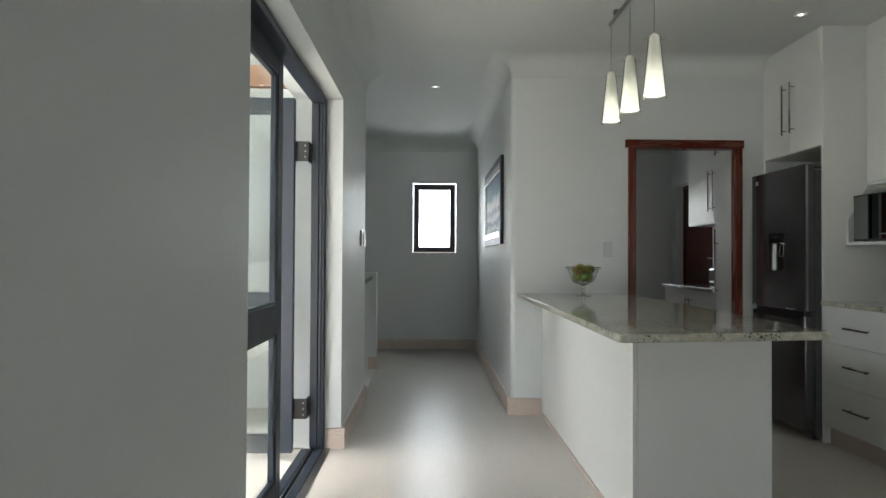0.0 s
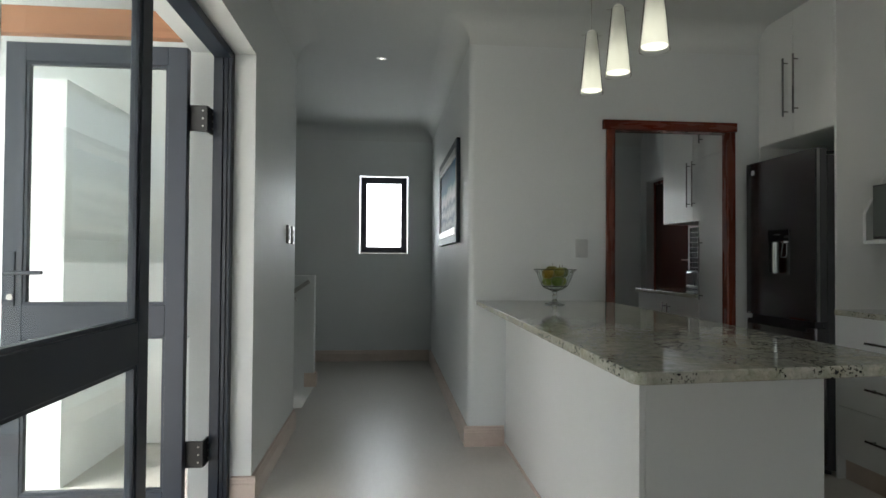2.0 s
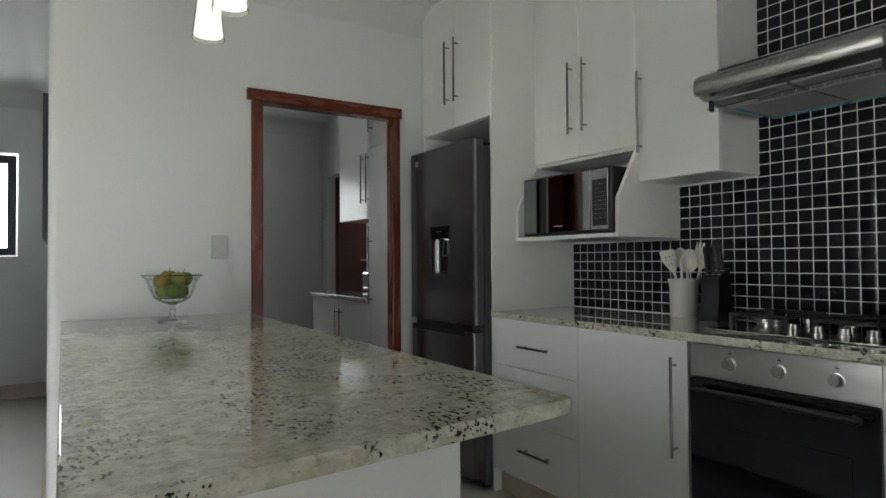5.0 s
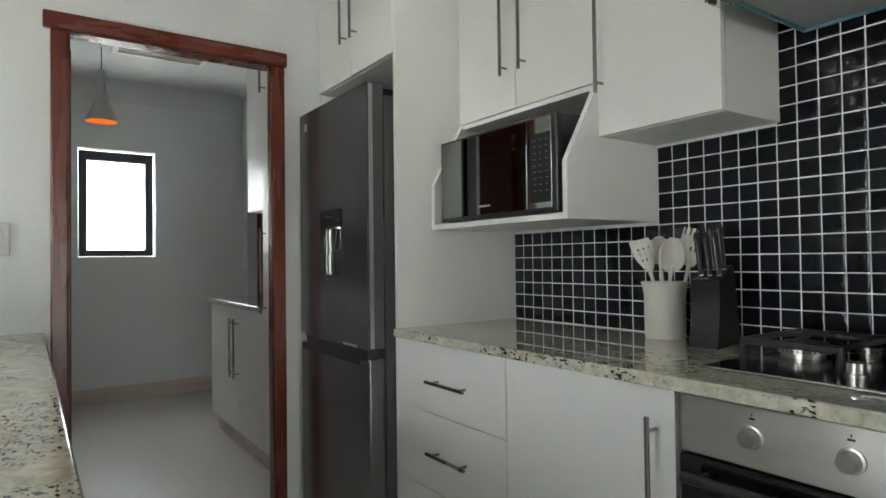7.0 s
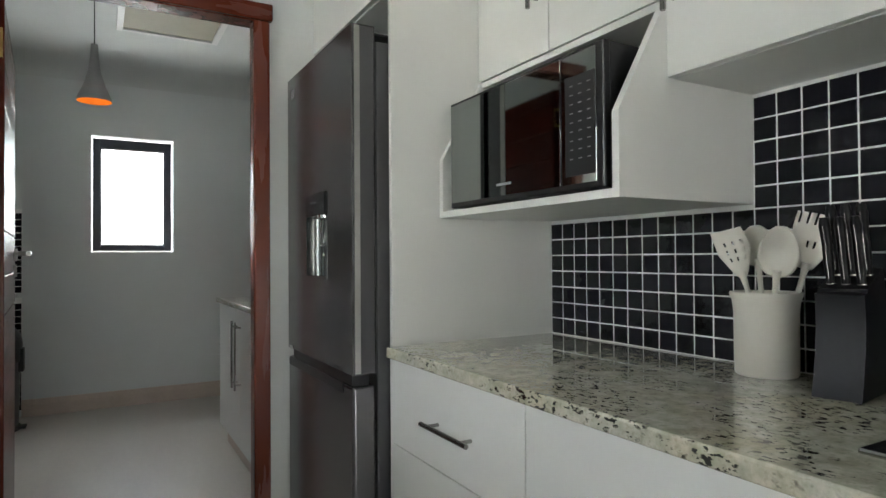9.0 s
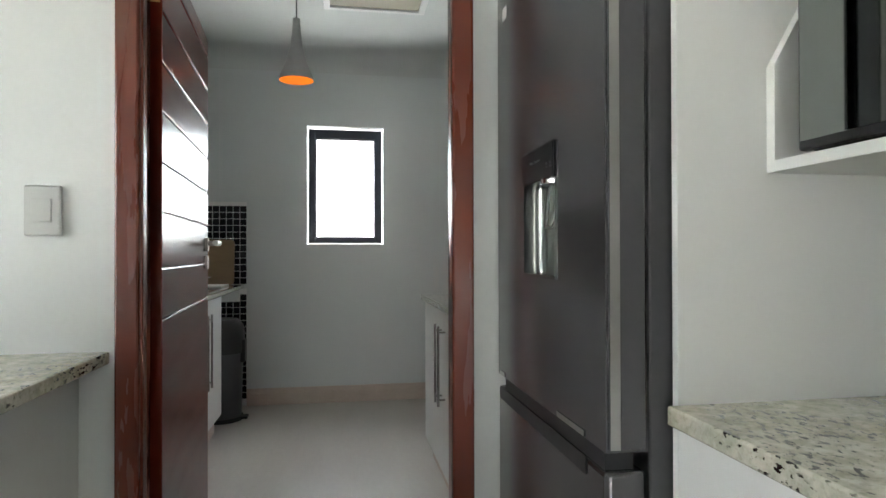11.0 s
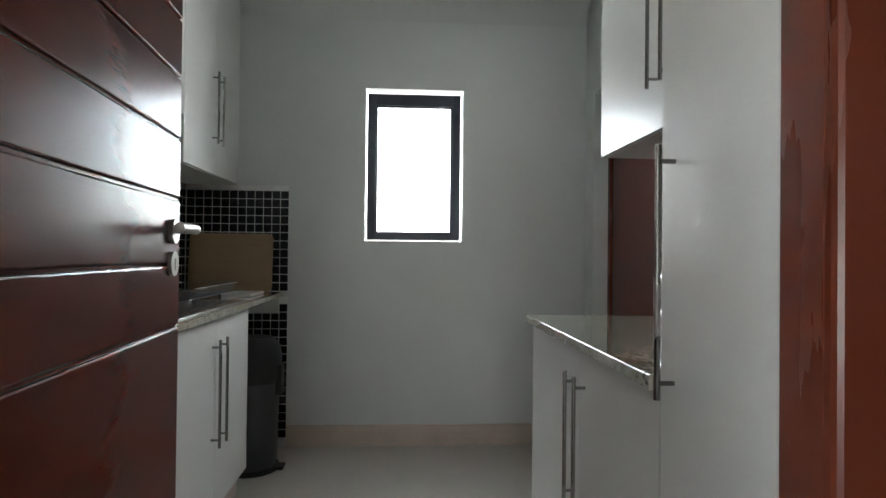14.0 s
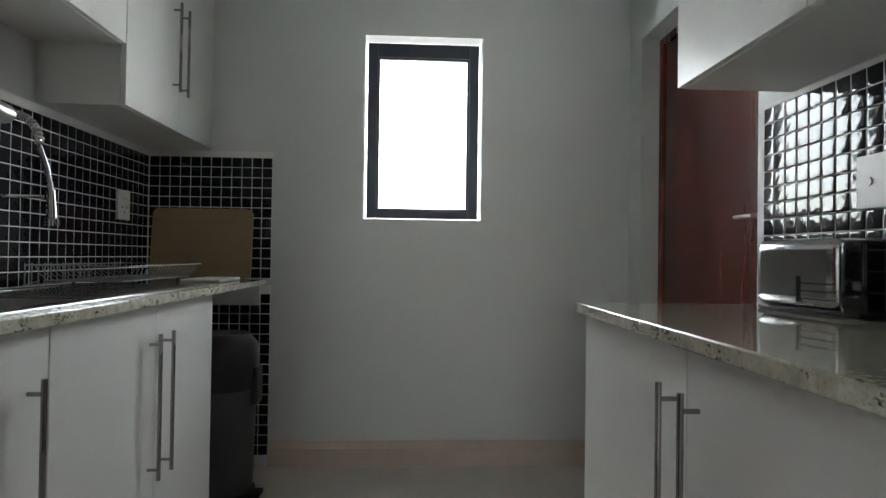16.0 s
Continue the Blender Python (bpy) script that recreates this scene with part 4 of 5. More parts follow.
bpy.data.objects.remove(text)
bm = bmesh.new()
bm.from_mesh(text_mesh)
for v in bm.verts:
    v.co = (FX - 0.0066 - v.co.z, 5.520 - v.co.x, 1.340 + v.co.y)
part("lettering", bm, dim_print, rc)
part("nozzle", lathe(FX + 0.030, 5.437, [(0, 1.288), (0.030, 1.288), (0.038, 1.293), (0.038, 1.302), (0, 1.302)], 24), chrome, rc, "", True)
part("lever", rod([(FX + 0.02, 5.470, 1.29), (FX + 0.016, 5.480, 1.222), (FX + 0.012, 5.474, 1.207), (FX + 0.012, 5.436, 1.207), (FX + 0.016, 5.428, 1.222), (FX + 0.02, 5.434, 1.29)], 0.0022, 8), wire_steel, rc, "", True)
part("hinge_cover", slab(FX + 0.07, FX + 0.16, FY0 + 0.01, FY0 + 0.07, 1.790, 1.80, 0.003), black_plastic, t)
for yy in (FY0 + 0.06, FY1 - 0.06):
    part("foot", rod([(FX + 0.11, yy, 0), (FX + 0.11, yy, 0.03)], 0.02, 12), black_plastic, t)
    part("foot", rod([(4.1, yy, 0), (4.1, yy, 0.03)], 0.02, 12), black_plastic, t)

# ---- scullery ----
SX = 2.42
SW = 1.875
cabinet("base_cabinet", SX, SW, 7.354, 8.39, 0, 0.889, [("door", 7.354, 7.885, 0.12, 0.889, (7.840, 0.597, 0.42, True)), ("door", 7.885, 8.39, 0.12, 0.889, (7.934, 0.597, 0.42, True))], "white base cabinet with two doors", 0.12, "scullery base cabinets")
cabinet("base_cabinet", SX, SW, 6.35, 7.353, 0, 0.889, [("door", 6.35, 6.86, 0.12, 0.889, None), ("door", 6.86, 7.353, 0.12, 0.889, (7.283, 0.58, 0.42, True))], "white base cabinet with two doors", 0.12, "scullery base cabinets")
t = thing("worktop", (2.15, 7.5, 0.89), "narrow pale granite worktop by the sink", "worktop")
part("top", slab(SW, SX + 0.030, 5.94, 9.094, 0.89, 0.92, 0.004, segments=3), granite, t, "", "edges")
cabinet("wall_cabinet", 2.175, SW, 8.192, 9.098, 1.55, CTOP, [("door", 8.192, 8.645, 1.55, CTOP, (8.598, 1.89, 0.37, True)), ("door", 8.645, 9.098, 1.55, CTOP, (8.686, 1.89, 0.37, True))], "white wall cabinet with two doors", 0, "scullery wall cabinets")
cabinet("wall_cabinet", 2.175, SW, 7.29, 8.190, 1.76, CTOP, [("door", 7.29, 7.74, 1.76, CTOP, None), ("door", 7.74, 8.190, 1.76, CTOP, None)], "short white wall cabinet above the sink", 0, "scullery wall cabinets")
cabinet("wall_cabinet", 2.175, SW, 6.40, 7.288, 1.55, CTOP, [("door", 6.40, 7.288, 1.55, CTOP, None)], "plain white wall cabinet", 0, "scullery wall cabinets")

# east side of the scullery
tall = cabinet("tall_cabinet", 3.652, XW, 5.95, 6.558, 0, CTOP,
        [("door", 5.95, 6.558, 0.12, 1.985, (6.500, 1.119, 0.466, True)), ("door", 5.95, 6.558, 1.985, CTOP, (6.495, 2.29, 0.40, True))],
        "tall white cabinet beside the doorway", 0.12)
cabinet("base_cabinet", 3.652, XW, 6.560, 7.70, 0, 0.889,
        [("door", 6.560, 7.083, 0.12, 0.889, (7.038, 0.635, 0.37, True)), ("door", 7.083, 7.70, 0.12, 0.889, (7.128, 0.635, 0.37, True))],
        "white base cabinet with two doors", 0.12)
t = thing("worktop", (3.9, 7.05, 0.89), "pale granite worktop under the toaster", "worktop")
part("top", nosed(3.630, 4.2712, 6.560, 7.718, 0.89, 0.92), granite, t, "", "edges")
cabinet("wall_cabinet", 3.925, XW, 6.560, 7.752, 1.533, CTOP,
        [("door", 6.560, 7.176, 1.533, CTOP, (7.13, 1.86, 0.40, True)), ("door", 7.176, 7.752, 1.533, CTOP, (7.225, 1.86, 0.40, True))],
        "white wall cabinet with two doors")

# ---- lamps ----
t = thing("pendant_rail", (2.28, 4.7, H - 0.05), "thin steel ceiling rail for pendants", "lamp rail")
part("rail", slab(2.27, 2.29, 4.05, 5.09, H - 0.05, H - 0.03, 0.003), steel, t)
for yy in (4.2, 4.95):
    part("mount", rod([(2.28, yy, H - 0.03), (2.28, yy, H - 0.001)], 0.02, 14), steel, t)
first = None
for yy, zb in ((5.064, 2.052), (4.70, 2.034), (4.318, 2.020)):
    if first is None:
        first = thing("pendant_lamp", (2.28, yy, zb), "lit conical frosted glass pendant lamp", "pendant lamp", "pendants over the island")
        part("glass_sleeve", lathe(2.28, yy, [(0.060, zb - 0.012), (0.030, zb + 0.30), (0.0275, zb + 0.30), (0.0575, zb - 0.012), (0.060, zb - 0.012)], 32), frosted, first, "clear outer glass cone", True)
        sh = part("shade", lathe(2.28, yy, [(0.052, zb + 0.004), (0.024, zb + 0.305), (0.012, zb + 0.318), (0.0, zb + 0.318)], 32), lamp_white, first, "lit white frosted shade", True)
        part("bulb", lathe(2.28, yy, [(0, zb + 0.012), (0.047, zb + 0.012), (0.047, zb + 0.015), (0, zb + 0.015)], 24), lamp_hot, sh)
        part("spider", rod([(2.225, yy, zb + 0.292), (2.335, yy, zb + 0.292)], 0.0015, 6), steel, first)
        part("cord", rod([(2.28, yy, zb + 0.318), (2.28, yy, H - 0.05)], 0.002, 6), steel, first)
    else:
        copy_thing(first, Matrix.Translation((2.28, yy, zb)))


def downlight(x, y):
    t = thing("downlight", (x, y, H), "small lit recessed ceiling spotlight", "downlight", "ceiling spotlights")
    part("ring", lathe(x, y, [(0.014, H - 0.002), (0.024, H - 0.006), (0.038, H - 0.005), (0.040, H - 0.001)], 24), white_plastic, t, "", True)
    part("lens", lathe(x, y, [(0, H - 0.003), (0.013, H - 0.003)], 24), spot_glow, t)


downlight(1.178, 6.68)
downlight(3.45, 4.98)
for k, (x, y, e) in enumerate(((1.178, 6.68, 0.35), (3.45, 4.98, 0.9))):
    lamp = new("spot_lamp", bpy.data.lights.new("spot_lamp", "SPOT"))
    lamp.data.energy, lamp.data.spot_size, lamp.data.spot_blend, lamp.data.color = e, radians(80), 0.6, (1, 0.93, 0.82)
    lamp.data.shadow_soft_size = 0.03
    lamp.matrix_world = look((x, y, H - 0.012), (x, y, 0))

t = thing("pendant_lamp", (2.955, 7.5, 2.05), "grey trumpet pendant lamp with orange lining", "pendant lamp")
PX, PYY, PZ = 2.955, 7.5, 2.05
part("shade", lathe(PX, PYY, [(0.088, PZ), (0.085, PZ + 0.02), (0.055, PZ + 0.09), (0.032, PZ + 0.17), (0.022, PZ + 0.25), (0.018, PZ + 0.32), (0.0, PZ + 0.325)], 36), shade_grey, t, "grey metal trumpet shade", True)
part("lining", lathe(PX, PYY, [(0.0865, PZ + 0.0005), (0.083, PZ + 0.018), (0.052, PZ + 0.088), (0.029, PZ + 0.165), (0, PZ + 0.2)], 36), orange_in, t, "bright orange lining", True)
part("cord", rod([(PX, PYY, PZ + 0.32), (PX, PYY, H - 0.02)], 0.003, 6), black_plastic, t)
part("ceiling_rose", lathe(PX, PYY, [(0.045, H - 0.001), (0.045, H - 0.018), (0.0, H - 0.025)], 24), shade_grey, t, "", True)

t = thing("ceiling_hatch", (3.38, 7.95, H), "square white ceiling access hatch", "hatch")
t.location += Vector((0.015, -0.03, 0))
part("frame", slabs([(3.06, 3.10, 7.66, 8.22, H - 0.02, H - 0.001), (3.66, 3.70, 7.66, 8.22, H - 0.02, H - 0.001), (3.10, 3.66, 7.66, 7.70, H - 0.02, H - 0.001), (3.10, 3.66, 8.18, 8.22, H - 0.02, H - 0.001)], 0.003), white_plastic, t)
part("panel", slab(3.10, 3.66, 7.70, 8.18, H - 0.008, H - 0.001), surface("beige_board", (0.36, 0.33, 0.25), (0.42, 0.39, 0.30), 0.7, scale=4, fine=60, bump=0.05), t, "beige board panel")

# ---- switches and sockets ----
t = thing("light_switch", (2.48, 5.878, 1.19), "white wall switch plate with one rocker", "switch")
t.location += Vector((0.002, -0.0195, 0.005))
part("plate", slab(2.444, 2.523, 5.862, 5.8785, 1.193, 1.312, 0.004), switch_grey, t)
part("rocker", slab(2.462, 2.505, 5.857, 5.8615, 1.225, 1.28, 0.001), switch_grey, t)
for yy in (6.02, 6.19):
    t = thing("light_switch", (0.62, yy, 1.27), "silver wall switch plate with small rockers", "switch", "hall switches")
    t.location += Vector((-0.0225, 0, 0))
    part("plate", slab(0.6115, 0.628, yy - 0.04, yy + 0.04, 1.275, 1.395, 0.003), steel, t)
    for k in range(2):
        part("rocker", slab(0.6285, 0.632, yy - 0.02, yy + 0.02, 1.295 + 0.045 * k, 1.328 + 0.045 * k, 0.001), white_plastic, t)
t = thing("wall_socket", (1.86, 8.76, 1.25), "white double wall socket on black tiles", "socket")
t.location += Vector((0.020, 0.045, 0))
part("plate", slab(1.864, 1.876, 8.705, 8.815, 1.185, 1.315, 0.003), white_plastic, t)
part("pin_holes", slabs([(1.8762, 1.8768, 8.735, 8.741, 1.235, 1.247), (1.8762, 1.8768, 8.775, 8.781, 1.235, 1.247), (1.8762, 1.8768, 8.755, 8.761, 1.210, 1.222), (1.8762, 1.8768, 8.745, 8.751, 1.275, 1.283), (1.8762, 1.8768, 8.77, 8.776, 1.275, 1.283)]), black_plastic, t)
t = thing("wall_socket", (4.26, 7.42, 1.25), "white wall switch on black tiles", "socket")
part("plate", slab(4.258, 4.268, 7.365, 7.485, 1.17, 1.30, 0.003), white_plastic, t)
part("rocker", rod([(4.258, 7.44, 1.235), (4.254, 7.44, 1.235)], 0.011, 14), white_plastic, t)

# ---- picture ----
t = thing("framed_picture", (1.735, 7.1, 1.3), "framed seaside picture with dark frame", "picture")
t.location += Vector((0.004, -0.020, 0.003))
A0, A1, B0, B1 = 6.33, 7.77, 1.30, 2.05
part("frame", slabs([(1.715, 1.744, A0, A0 + 0.06, B0, B1), (1.715, 1.744, A1 - 0.06, A1, B0, B1), (1.715, 1.744, A0 + 0.06, A1 - 0.06, B0, B0 + 0.06), (1.715, 1.744, A0 + 0.06, A1 - 0.06, B1 - 0.06, B1)], 0.004), frame_dark, t)
part("inner_frame", slabs([(1.718, 1.737, A0 + 0.061, A0 + 0.08, B0 + 0.061, B1 - 0.061), (1.718, 1.737, A1 - 0.08, A1 - 0.061, B0 + 0.061, B1 - 0.061), (1.712, 1.737, A0 + 0.0805, A1 - 0.0805, B0 + 0.061, B0 + 0.115), (1.712, 1.737, A0 + 0.0805, A1 - 0.0805, B1 - 0.115, B1 - 0.061)], 0.002), steel, t, "wide silver inner frame")
part("print", slab(1.728, 1.733, A0 + 0.081, A1 - 0.081, B0 + 0.1155, B1 - 0.1155), sea_picture, t, "printed seaside scene")

# ---- fruit bowl ----
BX, BY, BZ = 2.22, 5.53, 0.92
t = thing("glass_bowl", (BX, BY, BZ), "footed cut glass bowl holding fruit", "bowl")
part("bowl", lathe(BX, BY, [(0, BZ + 0.004), (0.058, BZ + 0.001), (0.060, BZ + 0.006), (0.02, BZ + 0.014), (0.010, BZ + 0.03), (0.016, BZ + 0.045), (0.010, BZ + 0.06), (0.014, BZ + 0.075), (0.05, BZ + 0.088), (0.075, BZ + 0.105), (0.092, BZ + 0.14), (0.108, BZ + 0.185), (0.128, BZ + 0.203), (0.126, BZ + 0.206), (0.104, BZ + 0.187), (0.088, BZ + 0.142), (0.071, BZ + 0.110), (0.045, BZ + 0.094), (0, BZ + 0.091)], 20), bowl_glass, t)
random.seed(4)
spots = [(0.035, 0.0, 0.135), (-0.035, 0.02, 0.135), (0.0, -0.045, 0.137), (0.005, 0.045, 0.14), (0.02, -0.02, 0.19), (-0.045, -0.015, 0.18), (0.05, 0.025, 0.188), (-0.01, 0.03, 0.195)]
for dx, dy, dz in spots:
    r = random.uniform(0.032, 0.038)
    prof = []
    for k in range(13):
        a = math.pi * k / 12
        dent = 0.25 * r * math.exp(-((k / 2.0) ** 2)) + 0.15 * r * math.exp(-(((12 - k) / 1.6) ** 2))
        s = 1 if k < 6 else -1
        prof.append((max(r * math.sin(a) * (1 + 0.05 * math.cos(a)), 0.0 if k in (0, 12) else 0.001), BZ + dz + (r * math.cos(a) - s * dent)))
    ap = thing("apple", (BX + dx, BY + dy, BZ + dz), "green apple lying in the glass bowl", "apple", "apples in the bowl")
    part("fruit", lathe(BX + dx, BY + dy, prof, 20), apple_green, ap, "", True)
    part("stalk", rod([(BX + dx, BY + dy, BZ + dz + r * 0.7), (BX + dx + 0.003, BY + dy, BZ + dz + r * 1.2)], 0.0015, 6), stalk_brown, ap)

# ---- worktop things ----
UX, UY = 4.182, 4.366
t = thing("utensil_pot", (UX, UY, 0.92), "cream ceramic utensil pot", "pot")
part("pot", lathe(UX, UY, [(0, 0.921), (0.057, 0.921), (0.060, 0.925), (0.061, 1.05), (0.064, 1.074), (0.069, 1.086), (0.068, 1.091), (0.062, 1.090), (0.057, 1.08), (0.055, 0.93), (0, 0.93)], 36), cream, t, "", True)


def tool(name, label, foot, tip, width, length, outline, dish=0.0, slots=(), face=0.0):
    """A kitchen tool: round stem from foot to the head's base, its head a plate or bowl of the given outline."""
    foot, tip = Vector(foot), Vector(tip)
    d = (tip - foot).normalized()
    neck = tip - d * length
    t = thing(name, foot, label, "utensil", "kitchen utensils")
    part("stem", rod([foot, neck - d * 0.02, neck + d * 0.012], [0.005, 0.0055, 0.008], 10), cream, t, "", True)
    side = Vector((math.sin(0.47 + face), -math.cos(0.47 + face), 0))
    side = (side - d * side.dot(d)).normalized()
    nrm = d.cross(side)
    bm = bmesh.new()
    rows, n, m = [], 24, 16
    for i in range(n + 1):
        s = i / n
        lo, hi = outline(s)
        row = []
        for j in range(m + 1):
            u = lo + (hi - lo) * j / m
            across = 2 * j / m - 1
            depth = -dish * (1 - across * across) * math.sin(math.pi * min(1, s * 1.02)) ** 0.8
            row.append(bm.verts.new(neck + d * (length * s) + side * (u * width) + nrm * depth))
        rows.append(row)
    for i in range(n):
        for j in range(m):
            if (i, j) not in slots:
                bm.faces.new((rows[i][j], rows[i][j + 1], rows[i + 1][j + 1], rows[i + 1][j]))
    head = part("head", bm, cream, t, "", True)
    thick = head.modifiers.new("thick", "SOLIDIFY")
    thick.thickness = 0.0035
    return t


def oval(s):
    w = 0.5 * math.sin(math.pi * min(0.985, max(0.0, s)) ** 0.85) ** 0.55 + 0.07
    return -w, w


def turner(s):
    w = 0.12 + 0.40 * min(1, s * 1.9) ** 0.8
    return -w - 0.10 * s, w * (1 - 0.25 * max(0, s - 0.7) / 0.3)


def comb(s):
    w = 0.16 + 0.36 * math.sin(math.pi * min(1, s * 1.25) * 0.5)
    return -w, w


turner_slots = {(i, j) for i in (8, 9, 12, 13, 16, 17) for j in (4, 8, 12)}
comb_slots = {(i, j) for i in range(19, 24) for j in (1, 4, 7, 10, 13)} | {(i, j) for i in (9, 10, 11) for j in (6, 9)}
tool("slotted_turner", "cream slotted turner standing in the pot", (UX + 0.01, UY + 0.0, 0.95), (UX - 0.030, UY + 0.062, 1.222), 0.060, 0.105, turner, 0.003, turner_slots, 0.25)
tool("serving_spoon", "cream serving spoon standing in the pot", (UX - 0.01, UY - 0.01, 0.95), (UX - 0.024, UY - 0.050, 1.222), 0.062, 0.100, oval, -0.020)
tool("ladle", "cream spoon standing behind the turner", (UX + 0.02, UY + 0.01, 0.95), (UX + 0.030, UY + 0.042, 1.230), 0.056, 0.085, oval, -0.016)
tool("spaghetti_server", "cream toothed server leaning over the pot's rim", (UX + 0.01, UY - 0.02, 0.95), (UX + 0.036, UY - 0.092, 1.246), 0.074, 0.110, comb, -0.012, comb_slots, 0.15)

KX, KY, KW = 4.062, 4.208, 0.076
t = thing("knife_block", (KX, KY, 0.92), "black flared knife block with steel-spined knives", "knife block")
t.rotation_euler = (0, 0, radians(10))
front = [(KX, 0.921), (KX + 0.010, 0.955), (KX + 0.018, 0.99), (KX + 0.023, 1.03), (KX + 0.024, 1.07), (KX + 0.020, 1.098), (KX + 0.036, 1.102)]
bm = extrude_profile(front + [(KX + 0.038, 1.108), (KX + 0.116, 1.142), (KX + 0.126, 1.135), (KX + 0.145, 1.05), (KX + 0.170, 0.921)], "y", KY - KW, KY)
part("block", bm, black_satin, t, "", "edges")
part("base_lip", slab(KX + 0.002, KX + 0.168, KY - KW + 0.002, KY - 0.002, 0.9202, 0.9209), black_plastic, t)
for row, (dx, z0, length) in enumerate(((0.058, 1.112, 0.122), (0.092, 1.128, 0.130))):
    for dy in (-0.014, -0.038, -0.062):
        ax = Vector((-0.10, 0.05, 1)).normalized()
        p0 = Vector((KX + dx, KY + dy, z0))
        grip = [p0, p0 + ax * 0.012, p0 + ax * 0.04, p0 + ax * 0.075, p0 + ax * (length - 0.016), p0 + ax * length]
        k = part("knife_handle", rod(grip, [0.0075, 0.0070, 0.0085, 0.0078, 0.0100, 0.0070], 12), black_satin, t, "black knife handle", True)
        spine = [p + Vector((-r, 0, 0)) for p, r in zip(grip[1:5], (0.0066, 0.0081, 0.0074, 0.0094))]
        part("spine", rod(spine, 0.0009, 6), handle_steel, k)
        part("collar", rod([p0 - ax * 0.004, p0 + ax * 0.004], 0.0078, 10), steel, k)

# toaster
t = thing("toaster", (4.07, 7.36, 0.92), "polished steel toaster with black end", "toaster")
t.rotation_euler = (0, 0, radians(8))
t.location = (4.165, 7.46, 0.92)
bm = slab(3.985, 4.15, 7.24, 7.505, 0.932, 1.098, 0.028, segments=4)
part("body", bm, toaster_steel, t, "polished steel shell", "edges")
part("end_cap", slab(3.988, 4.147, 7.175, 7.239, 0.930, 1.09, 0.012, segments=3), black_gloss, t, "", "edges")
part("base", slab(3.995, 4.14, 7.19, 7.50, 0.921, 0.932, 0.003), black_plastic, t)
part("slot", slabs([(4.03, 4.055, 7.27, 7.47, 1.0978, 1.0985), (4.08, 4.105, 7.27, 7.47, 1.0978, 1.0985)]), black_plastic, t)
part("lever_slot", slab(3.982, 3.9848, 7.345, 7.354, 0.948, 1.008, 0.001), black_plastic, t)
for k in range(3):
    part("groove", slab(3.9838, 3.9849, 7.24, 7.343, 0.955 + 0.018 * k, 0.957 + 0.018 * k), black_plastic, t)

# pepper mill
MXX, MYY = 4.06, 7.075
t = thing("pepper_mill", (MXX, MYY, 0.92), "tall black pepper mill with steel base", "pepper mill")
part("body", lathe(MXX, MYY, [(0, 0.95), (0.024, 0.95), (0.022, 1.0), (0.019, 1.05), (0.022, 1.10), (0.023, 1.175), (0, 1.18)], 20), black_gloss, t, "", True)
part("base", lathe(MXX, MYY, [(0, 0.921), (0.027, 0.921), (0.027, 0.949), (0, 0.949)], 20), steel, t, "", True)

# sink, tap and rack
t = thing("sink", (2.13, 7.3, 0.92), "inset steel sink with drainer", "sink")
t.location += Vector((0.020, 0.350, 0))
part("rim", slabs([(1.93, 2.40, 6.75, 6.80, 0.9203, 0.927), (1.93, 2.40, 7.95, 8.0, 0.9203, 0.927), (1.93, 1.97, 6.80, 7.95, 0.9203, 0.927), (2.35, 2.40, 6.80, 7.95, 0.9203, 0.927), (1.97, 2.35, 7.28, 7.34, 0.9203, 0.926)], 0.002), steel_y, t)
part("drainer", slab(1.97, 2.35, 7.34, 7.95, 0.9203, 0.923), steel_y, t)
part("bowl", slab(1.97, 2.35, 6.80, 7.28, 0.9203, 0.9215), steel, t)
for k in range(8):
    part("drainer_rib", slab(1.99, 2.33, 7.40 + k * 0.065, 7.407 + k * 0.065, 0.923, 0.9255, 0.001), steel_y, t)

TX, TY = 1.90, 7.84
t = thing("tap", (TX, TY, 0.92), "tall chrome spring tap with pull-down spray", "tap")
part("stem", rod([(TX, TY, 0.921), (TX, TY, 1.34)], 0.013, 14), chrome, t, "", True)
pts = [(TX + 0.1 - 0.1 * math.cos(a), TY + 0.02 * math.sin(a), 1.34 + 0.1 * math.sin(a)) for a in [math.pi * k / 12 for k in range(13)]]
part("spring_hose", rod(pts + [(TX + 0.205, TY + 0.03, 1.28), (TX + 0.215, TY + 0.035, 1.22)], 0.009, 10), chrome, t, "", True)
bm = bmesh.new()
for p0, p1 in zip(pts, pts[1:]):
    for s in (0.0, 0.5):
        c = Vector(p0).lerp(Vector(p1), s)
        d = (Vector(p1) - Vector(p0)).normalized() * 0.003
        rod([c - d, c + d], 0.0125, 10, bm)
part("spring_coils", bm, steel, t)
part("spray_head", rod([(TX + 0.215, TY + 0.035, 1.22), (TX + 0.217, TY + 0.037, 1.14), (TX + 0.217, TY + 0.037, 1.135), (TX + 0.217, TY + 0.037, 1.115)], [0.012, 0.014, 0.021, 0.021], 14), chrome, t, "", True)
part("holder_arm", rod([(TX, TY, 1.20), (TX + 0.20, TY + 0.033, 1.20)], 0.006, 8), chrome, t)

